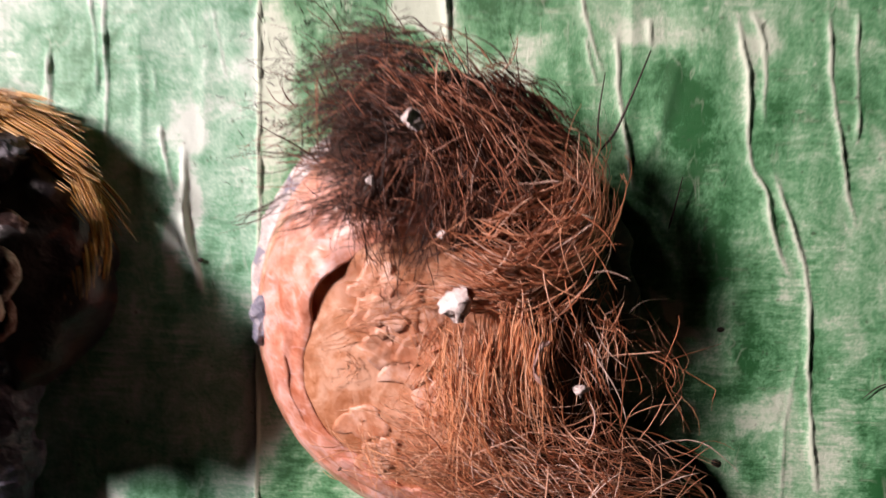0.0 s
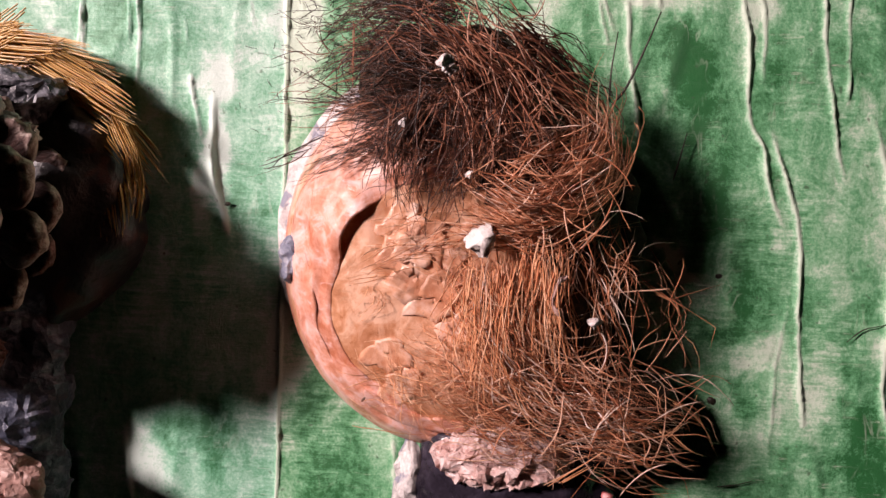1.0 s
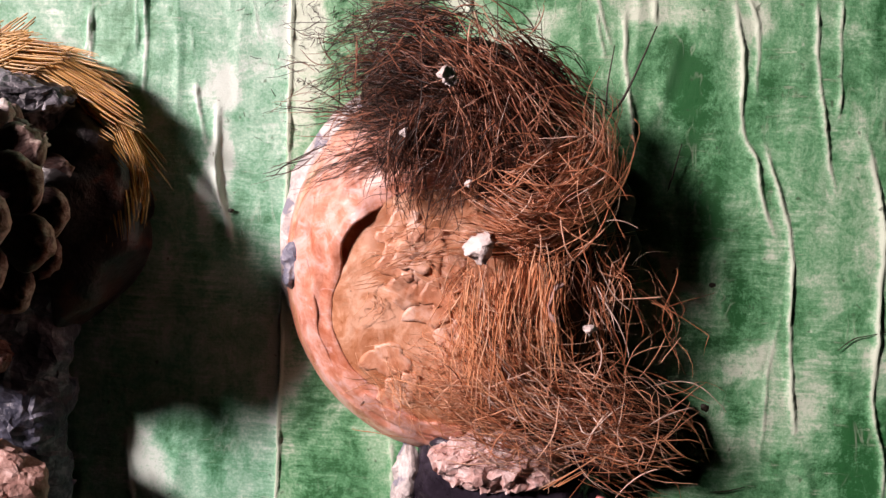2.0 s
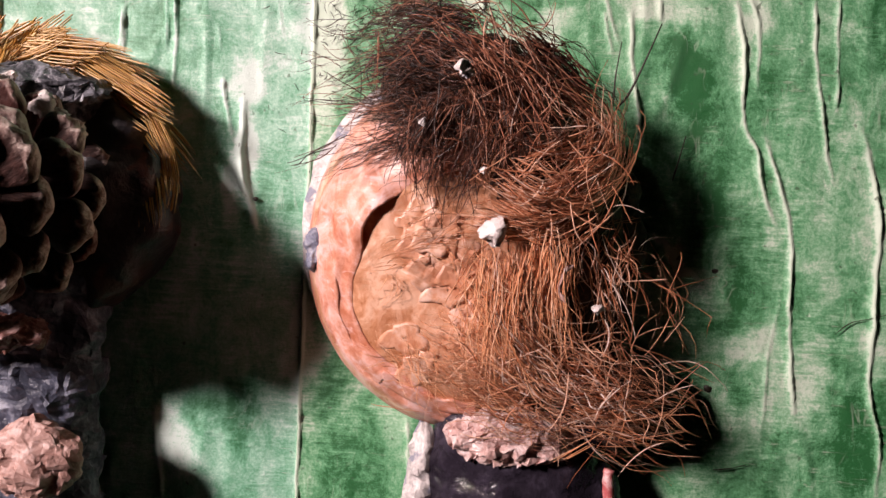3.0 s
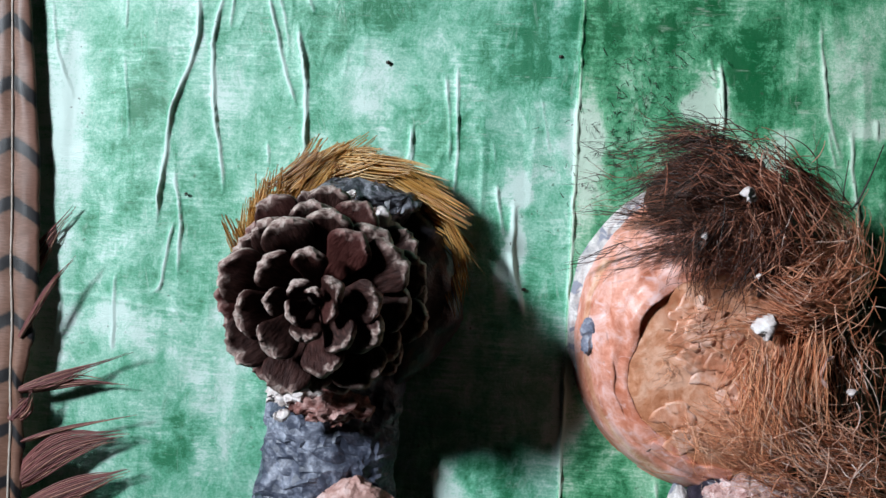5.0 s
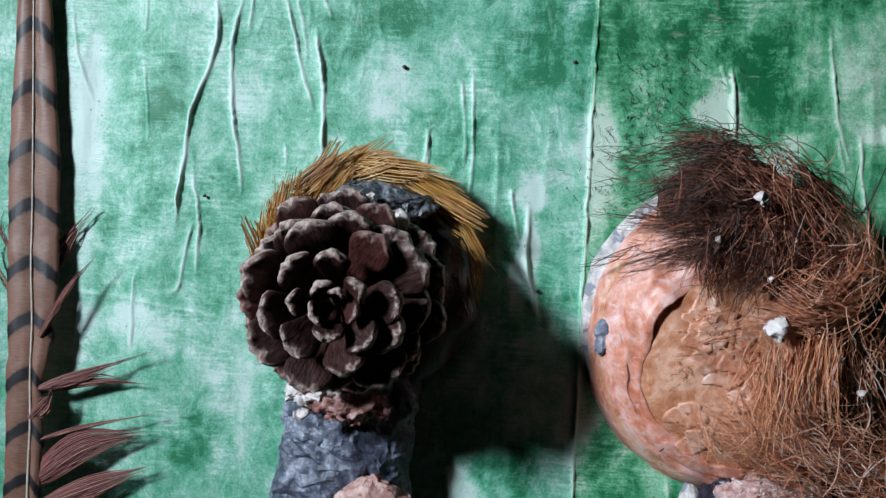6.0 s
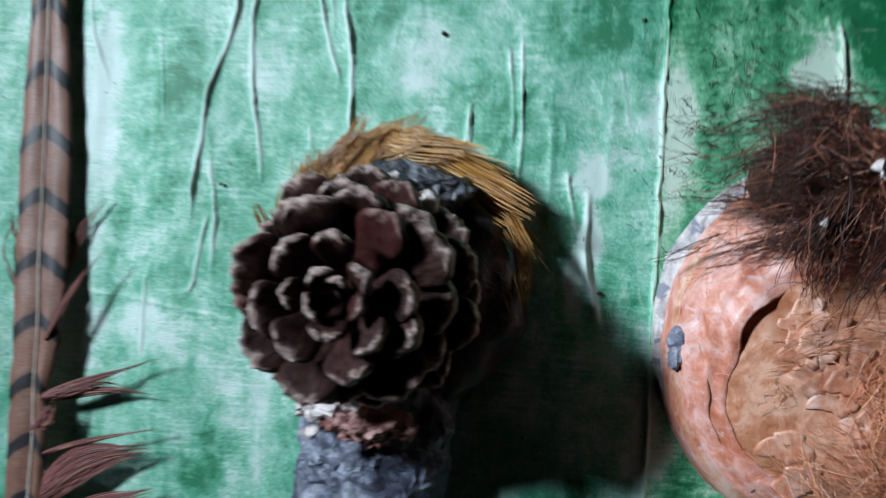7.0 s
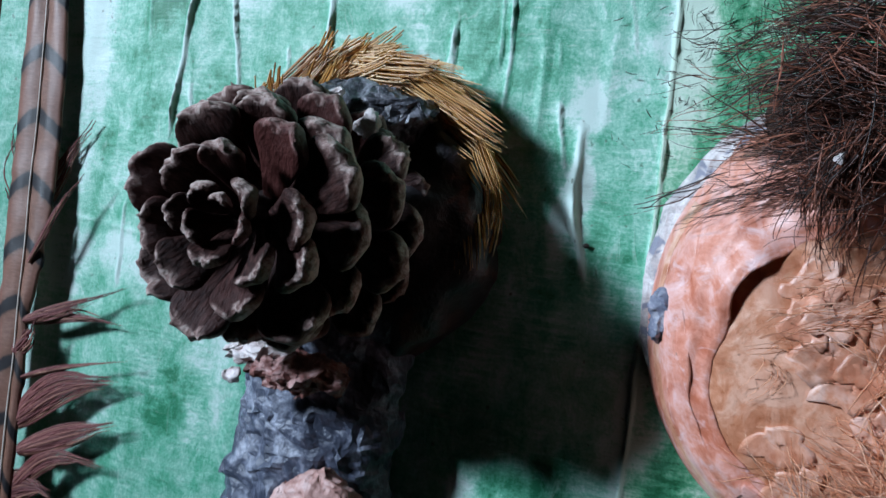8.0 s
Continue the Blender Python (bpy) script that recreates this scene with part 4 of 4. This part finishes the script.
part('paint_patch', crumple(v, 0.0024, 240, 5.0), f, BLUE, nut_figure, 'blue-grey paint patch')
rv, rf = [], []
add_tube(rv, rf, curve_points([(0.0390, -0.056, 1.4670), (0.0360, -0.056, 1.4650), (0.0340, -0.056, 1.4580), (0.0370, -0.056, 1.4530)], 14), 0.0011, 6, 0.6)
part('husk_curl', crumple(rv, 0.001, 500), rf, PINK, nut_figure, 'pale curled husk scrap')
rv, rf = [], []
add_tube(rv, rf, curve_points([(0.0570, -0.050, 1.3900), (0.0570, -0.050, 1.3850), (0.0580, -0.050, 1.3750)], 10), 0.0022, 6, 1.2)
part('ribbon', crumple(rv, 0.001, 400), rf, RED, nut_figure, 'red and white ribbon scrap')


def strands(name, mat, label, bundles, tangles=(), full=1.0):
    """One bunch of fibres; a bundle is (guide, count, spread, radius, curl)."""
    verts, faces = [], []
    for guide, count, spread, radius, curl in bundles:
        count = round(count * full)
        line = curve_points(guide, 15)
        locks = [Vector((random.gauss(0, 1), random.gauss(0, 0.55), random.gauss(0, 1))) * spread for _ in range(max(3, count // 9))]
        for i in range(count):
            off = random.choice(locks) + Vector((random.gauss(0, 1), random.gauss(0, 0.55), random.gauss(0, 1))) * spread * 0.4
            off2 = off * random.uniform(0.5, 1.5) + Vector((random.gauss(0, 1), random.gauss(0, 0.6), random.gauss(0, 1))) * spread * 0.5
            a, b = random.uniform(0, 0.35), random.uniform(0.60, 1.0)
            seed = random.uniform(0, 99)
            n = 11
            pts = []
            for k in range(n):
                t = lin(a, b, k / (n - 1)) * 14
                j = min(int(t), 13)
                p = line[j].lerp(line[j + 1], t - j) + off.lerp(off2, k / (n - 1))
                p = p + noise.noise_vector(Vector((seed, p.x * 55, p.z * 55))) * curl
                top = dome_y(p.x, p.z) - 0.001
                if p.y > top:
                    p.y = top - random.uniform(0, 0.003)
                pts.append(p)
            add_tube(verts, faces, pts, radius * random.uniform(0.45, 1.2))
    for (cx, cy, cz), rx, rz, count, length, radius in tangles:
        for i in range(count):
            p = Vector((cx + rx * max(-1.2, min(1.2, random.gauss(0, 0.8))), cy + random.gauss(0, 0.003), cz + rz * max(-1.2, min(1.2, random.gauss(0, 0.8)))))
            w = random.uniform(0, 2 * math.pi)
            step = Vector((math.cos(w), random.uniform(-0.25, 0.25), math.sin(w))) * length * random.uniform(0.35, 0.85) / 9
            bend = random.uniform(-0.12, 0.12)
            pts = []
            for k in range(10):
                top = dome_y(p.x, p.z) - 0.0015
                q = p.copy()
                if q.y > top:
                    q.y = top - random.uniform(0, 0.002)
                pts.append(q)
                step = Matrix.Rotation(bend + random.uniform(-0.1, 0.1), 3, "Y") @ step
                p = p + step
            add_tube(verts, faces, pts, radius * random.uniform(0.5, 1.2))
    return part(name, verts, faces, mat, nut_figure, label, kind="stuff")


strands('hair_tuft', DARK_HAIR, 'dark brown shaggy fibre tuft', [
    ([(0.0000, -0.055, 1.5350), (-0.0260, -0.042, 1.5450), (-0.0500, -0.030, 1.5380)], 182, 0.0048, 0.00034, 0.0062),
    ([(0.0030, -0.050, 1.5520), (-0.0230, -0.040, 1.5600), (-0.0460, -0.030, 1.5590)], 146, 0.0037, 0.00034, 0.0062),
    ([(0.0030, -0.052, 1.5250), (-0.0210, -0.039, 1.5240), (-0.0560, -0.026, 1.5210)], 158, 0.0040, 0.00032, 0.0062),
    ([(0.0010, -0.048, 1.5180), (-0.0250, -0.037, 1.5120), (-0.0590, -0.026, 1.4990)], 74, 0.0031, 0.00031, 0.0062),
    ([(-0.0390, -0.035, 1.5240), (-0.0630, -0.028, 1.5260), (-0.0840, -0.020, 1.5230)], 6, 0.0011, 0.00034, 0.0059),
    ([(-0.0430, -0.035, 1.5150), (-0.0650, -0.028, 1.5050), (-0.0800, -0.020, 1.5010)], 6, 0.0011, 0.00034, 0.0059),
    ([(-0.0120, -0.055, 1.5240), (-0.0190, -0.050, 1.5060), (-0.0180, -0.045, 1.4890)], 133, 0.0040, 0.00032, 0.0062),
    ([(0.0120, -0.046, 1.5520), (0.0320, -0.039, 1.5410), (0.0490, -0.032, 1.5280)], 146, 0.0040, 0.00034, 0.0079),
    ([(0.0050, -0.055, 1.5210), (0.0040, -0.051, 1.5090), (0.0000, -0.048, 1.4940)], 84, 0.0040, 0.00034, 0.0075),
    ([(0.0080, -0.036, 1.5570), (0.0240, -0.031, 1.5510), (0.0380, -0.026, 1.5420)], 30, 0.0025, 0.00025, 0.0060),
    ([(-0.0140, -0.036, 1.5620), (-0.0240, -0.029, 1.5680), (-0.0340, -0.022, 1.5670)], 30, 0.0030, 0.00025, 0.0080),
    ([(-0.0440, -0.030, 1.5530), (-0.0560, -0.021, 1.5520), (-0.0650, -0.012, 1.5560)], 36, 0.0048, 0.00025, 0.0062),
], [((-0.0130, -0.052, 1.5390), 0.02, 0.018, 170, 0.03, 0.0003), ((-0.0300, -0.045, 1.5290), 0.012, 0.014, 80, 0.026, 0.00028), ((-0.0070, -0.052, 1.5080), 0.014, 0.012, 90, 0.024, 0.0003)])
strands('hair_sweep', MID_HAIR, 'mid-brown fibres swept over the forehead', [
    ([(-0.0090, -0.060, 1.5500), (0.0100, -0.057, 1.5370), (0.0240, -0.053, 1.5160), (0.0280, -0.050, 1.4950)], 74, 0.0052, 0.00034, 0.0063),
    ([(-0.0020, -0.062, 1.5420), (0.0110, -0.057, 1.5250), (0.0140, -0.052, 1.5030)], 47, 0.0047, 0.00034, 0.0063),
    ([(0.0080, -0.054, 1.5440), (0.0260, -0.046, 1.5320), (0.0450, -0.038, 1.5180), (0.0500, -0.036, 1.4990)], 40, 0.0052, 0.00034, 0.0063),
], [((0.0130, -0.058, 1.5310), 0.012, 0.02, 60, 0.03, 0.00035)])
strands('hair_swirl', HAIR, 'rust-brown fibre swirl', [
    ([(0.0070, -0.056, 1.4930), (0.0280, -0.054, 1.4840), (0.0480, -0.042, 1.4970), (0.0540, -0.034, 1.5170), (0.0440, -0.036, 1.5300)], 128, 0.0043, 0.00036, 0.0037),
    ([(0.0120, -0.058, 1.5030), (0.0270, -0.056, 1.4940), (0.0420, -0.046, 1.5050), (0.0470, -0.038, 1.5230), (0.0350, -0.042, 1.5280)], 101, 0.0047, 0.00036, 0.0037),
    ([(-0.0010, -0.054, 1.4820), (0.0220, -0.050, 1.4790), (0.0460, -0.042, 1.4900), (0.0540, -0.034, 1.5080)], 87, 0.0033, 0.00036, 0.0037),
    ([(0.0140, -0.058, 1.5070), (0.0310, -0.048, 1.5130), (0.0470, -0.038, 1.5230)], 47, 0.0052, 0.00034, 0.0051),
], [((0.0300, -0.058, 1.5050), 0.018, 0.015, 70, 0.026, 0.00035)])
strands('beard', HAIR, 'rust-brown tangled fibre beard', [
    ([(0.0430, -0.044, 1.4180), (0.0620, -0.039, 1.4120), (0.0850, -0.034, 1.4060)], 30, 0.0060, 0.00030, 0.0070),
    ([(0.0510, -0.042, 1.4030), (0.0650, -0.037, 1.4000), (0.0840, -0.032, 1.3960)], 20, 0.0060, 0.00028, 0.0070),
    ([(0.0580, -0.040, 1.4300), (0.0730, -0.034, 1.4180), (0.0930, -0.028, 1.4090)], 18, 0.0070, 0.00026, 0.0080),
    ([(0.0100, -0.050, 1.4730), (0.0110, -0.048, 1.4540), (0.0180, -0.046, 1.4330)], 23, 0.0038, 0.00034, 0.0046),
    ([(0.0180, -0.052, 1.4750), (0.0220, -0.049, 1.4550), (0.0320, -0.046, 1.4290)], 31, 0.0038, 0.00034, 0.0046),
    ([(0.0290, -0.052, 1.4810), (0.0310, -0.049, 1.4550), (0.0400, -0.046, 1.4270)], 31, 0.0038, 0.00034, 0.0058),
    ([(0.0460, -0.044, 1.4820), (0.0430, -0.042, 1.4600), (0.0430, -0.040, 1.4330)], 23, 0.0048, 0.00034, 0.0081),
    ([(0.0560, -0.036, 1.4840), (0.0550, -0.035, 1.4640), (0.0530, -0.034, 1.4330)], 20, 0.0056, 0.00034, 0.0104),
    ([(0.0050, -0.048, 1.4490), (0.0150, -0.045, 1.4280), (0.0330, -0.042, 1.4110)], 35, 0.0056, 0.00034, 0.0070),
    ([(0.0140, -0.048, 1.4370), (0.0320, -0.044, 1.4200), (0.0530, -0.040, 1.4110)], 47, 0.0066, 0.00034, 0.0093),
    ([(0.0200, -0.046, 1.4170), (0.0410, -0.042, 1.4180), (0.0710, -0.038, 1.4170)], 43, 0.0066, 0.00034, 0.0093),
    ([(0.0320, -0.046, 1.4330), (0.0500, -0.041, 1.4180), (0.0780, -0.036, 1.4100)], 35, 0.0075, 0.00032, 0.0116),
    ([(0.0380, -0.044, 1.4070), (0.0560, -0.039, 1.4070), (0.0840, -0.034, 1.3940)], 16, 0.0048, 0.00030, 0.0093),
    ([(0.0530, -0.038, 1.4470), (0.0710, -0.034, 1.4290), (0.0830, -0.030, 1.4200)], 16, 0.0066, 0.00030, 0.0128),
    ([(0.0650, -0.026, 1.4750), (0.0780, -0.023, 1.4550), (0.0810, -0.020, 1.4320)], 10, 0.0048, 0.00028, 0.0128),
    ([(0.0620, -0.036, 1.4160), (0.0890, -0.026, 1.4150), (0.1070, -0.016, 1.3920)], 5, 0.0048, 0.00028, 0.0093),
    ([(0.0440, -0.050, 1.4800), (0.0520, -0.046, 1.4640), (0.0560, -0.042, 1.4450)], 22, 0.0050, 0.00034, 0.0070),
    ([(0.0580, -0.030, 1.4680), (0.0670, -0.026, 1.4710), (0.0790, -0.022, 1.4740)], 4, 0.0056, 0.00028, 0.0070),
    ([(0.0520, -0.032, 1.4790), (0.0640, -0.027, 1.4810), (0.0780, -0.022, 1.4820)], 2, 0.0019, 0.00028, 0.0035),
    ([(0.0030, -0.046, 1.4100), (0.0270, -0.042, 1.4060), (0.0520, -0.038, 1.4000)], 31, 0.0048, 0.00030, 0.0093),
], [((0.0360, -0.048, 1.4300), 0.022, 0.014, 70, 0.03, 0.00034), ((0.0580, -0.042, 1.4390), 0.016, 0.02, 30, 0.034, 0.0003), ((0.0550, -0.042, 1.4100), 0.02, 0.01, 50, 0.034, 0.0003)], full=1.4)
strands('hair_wisps', DARK_HAIR, 'ragged dark brown wisps standing out of the tuft', [
    ([(-0.004, -0.058, 1.553), (-0.022, -0.056, 1.556), (-0.040, -0.044, 1.548)], 8, 0.0040, 0.00030, 0.0070),
    ([(-0.020, -0.060, 1.545), (-0.034, -0.054, 1.534), (-0.050, -0.040, 1.526)], 12, 0.0050, 0.00030, 0.0070),
    ([(-0.012, -0.058, 1.530), (-0.018, -0.056, 1.514), (-0.026, -0.048, 1.498)], 14, 0.0060, 0.00030, 0.0070),
    ([(0.002, -0.058, 1.524), (0.000, -0.056, 1.508), (-0.004, -0.050, 1.490)], 18, 0.0060, 0.00032, 0.0060),
], [((-0.022, -0.060, 1.542), 0.016, 0.014, 14, 0.026, 0.00028), ((-0.030, -0.055, 1.526), 0.014, 0.010, 12, 0.024, 0.00026),
    ((-0.008, -0.060, 1.514), 0.018, 0.012, 22, 0.026, 0.00028)])
strands('loose_fibre', STRAW, 'pale orange loose fibres over the shell', [
    ([(0.0770, -0.036, 1.4230), (0.0950, -0.024, 1.4110), (0.1090, -0.012, 1.3890)], 2, 0.0006, 0.00040, 0.0010),
    ([(0.0410, -0.048, 1.4080), (0.0620, -0.044, 1.4010), (0.0820, -0.040, 1.3950)], 2, 0.0008, 0.00042, 0.0010),
    ([(0.0340, -0.052, 1.3900), (0.0460, -0.049, 1.3970), (0.0630, -0.046, 1.4070)], 3, 0.0008, 0.00040, 0.0015),
    ([(0.0360, -0.050, 1.4160), (0.0590, -0.045, 1.4110), (0.0830, -0.040, 1.4180)], 3, 0.0015, 0.00036, 0.0020),
    ([(0.0600, -0.046, 1.3960), (0.0660, -0.040, 1.4120), (0.0710, -0.034, 1.4250)], 3, 0.0020, 0.00034, 0.0020),
    ([(0.0740, -0.044, 1.4140), (0.0840, -0.040, 1.4050), (0.0930, -0.036, 1.4010)], 2, 0.0010, 0.00034, 0.0020),
    ([(-0.0380, -0.052, 1.4620), (-0.0260, -0.049, 1.4670), (-0.0130, -0.046, 1.4670)], 4, 0.0030, 0.00024, 0.0030),
    ([(-0.0080, -0.052, 1.4450), (0.0060, -0.050, 1.4650), (0.0160, -0.048, 1.4710)], 14, 0.0060, 0.00030, 0.0050),
    ([(0.0140, -0.054, 1.4750), (0.0130, -0.051, 1.4540), (0.0120, -0.048, 1.4280)], 60, 0.0050, 0.00032, 0.0030),
    ([(0.0240, -0.054, 1.4760), (0.0230, -0.051, 1.4530), (0.0230, -0.048, 1.4270)], 60, 0.0050, 0.00032, 0.0030),
    ([(0.0330, -0.054, 1.4790), (0.0330, -0.050, 1.4560), (0.0370, -0.047, 1.4300)], 40, 0.0050, 0.00030, 0.0035),
    ([(0.0120, -0.050, 1.4370), (0.0190, -0.048, 1.4240), (0.0330, -0.046, 1.4140)], 40, 0.0070, 0.00028, 0.0050),
    ([(-0.0210, -0.046, 1.4520), (-0.0060, -0.046, 1.4470), (0.0110, -0.046, 1.4520)], 23, 0.0097, 0.00022, 0.0086),
    ([(-0.0200, -0.045, 1.4320), (-0.0030, -0.045, 1.4270), (0.0190, -0.045, 1.4300)], 56, 0.0097, 0.00022, 0.0086),
    ([(-0.0170, -0.045, 1.4430), (-0.0090, -0.045, 1.4240), (-0.0020, -0.045, 1.4140)], 23, 0.0085, 0.00022, 0.0086),
    ([(0.0040, -0.047, 1.4640), (0.0140, -0.047, 1.4450), (0.0280, -0.047, 1.4270)], 77, 0.0085, 0.00028, 0.0072),
    ([(-0.0260, -0.050, 1.4710), (-0.0140, -0.050, 1.4760), (0.0050, -0.050, 1.4790)], 39, 0.0048, 0.00022, 0.0057),
    ([(-0.0110, -0.046, 1.4220), (0.0090, -0.046, 1.4190), (0.0300, -0.046, 1.4160)], 66, 0.0073, 0.00022, 0.0086),
    ([(-0.0270, -0.045, 1.4710), (-0.0220, -0.045, 1.4690), (-0.0280, -0.045, 1.4620)], 8, 0.0048, 0.00022, 0.0043),
], full=1.35)

# ---- loose bits on the panel ----
def twig(label, r, *guide):
    rv, rf = [], []
    add_tube(rv, rf, curve_points(guide, 12), r, 5, 0.4)
    single('twig', rv, rf, TWIG, label, 'twig', 'loose twigs on the panel')


twig('thick dark stalk standing off the green panel', 0.0007, (0.0580, -0.012, 1.5300), (0.0630, -0.014, 1.5370), (0.0690, -0.014, 1.5510), (0.0750, -0.012, 1.5660))
twig('short dark stalk beside the hair', 0.0005, (0.0570, -0.012, 1.5310), (0.0570, -0.013, 1.5430), (0.0590, -0.012, 1.5580))
twig('thin dark stalk on the green panel', 0.0005, (0.0850, -0.004, 1.5020), (0.0870, -0.005, 1.5110), (0.0890, -0.006, 1.5210))
twig('fine curled fibre lying on the green panel', 0.0003, (0.1580, -0.003, 1.4400), (0.1640, -0.003, 1.4450), (0.1710, -0.003, 1.4470), (0.1850, -0.003, 1.4510))
twig("small dark stalk at the coconut's foot", 0.0004, (0.1100, -0.003, 1.3780), (0.1170, -0.003, 1.3790), (0.1240, -0.003, 1.3810))


def grit(at, r, seed):
    v, f = ball(*at, r, r * 0.6, r * 0.8, 10, 7)
    single("grit", crumple(v, r * 0.5, 0.6 / r, seed), f, TWIG, "dark grit speck stuck on the green panel", "grit", "grit on the panel")


grit((0.1060, -0.001, 1.4640), 0.0016, 5)
grit((-0.0820, -0.001, 1.6060), 0.0011, 5)
grit((-0.1710, -0.001, 1.6000), 0.0012, 4)
grit((0.1060, -0.001, 1.4130), 0.002, 6)
grit((-0.0950, -0.001, 1.4860), 0.0012, 0)
grit((-0.2750, -0.001, 1.5270), 0.001, 1)

# short bristles scattered on the wall beside the tuft
verts, faces = [], []
for k in range(340):
    x = random.gauss(-0.043, 0.017)
    z = random.gauss(1.574, 0.023) + (x - -0.043) * 0.9
    d = Vector((random.gauss(-0.3, 0.8), -abs(random.gauss(0, 0.15)), random.gauss(0.2, 0.8))).normalized() * random.uniform(0.0008, 0.005)
    p = Vector((x, -0.0022, z))
    add_tube(verts, faces, [p, p + d * 0.5 + Vector((random.uniform(-1, 1), 0, random.uniform(-1, 1))) * 0.0006, p + d], random.uniform(0.00012, 0.00030), 3, 0.6)
tagged(new("bristles", mesh_of("bristles", verts, faces, TWIG)), "short dark bristles stuck on the green panel", "bristles", kind="stuff")
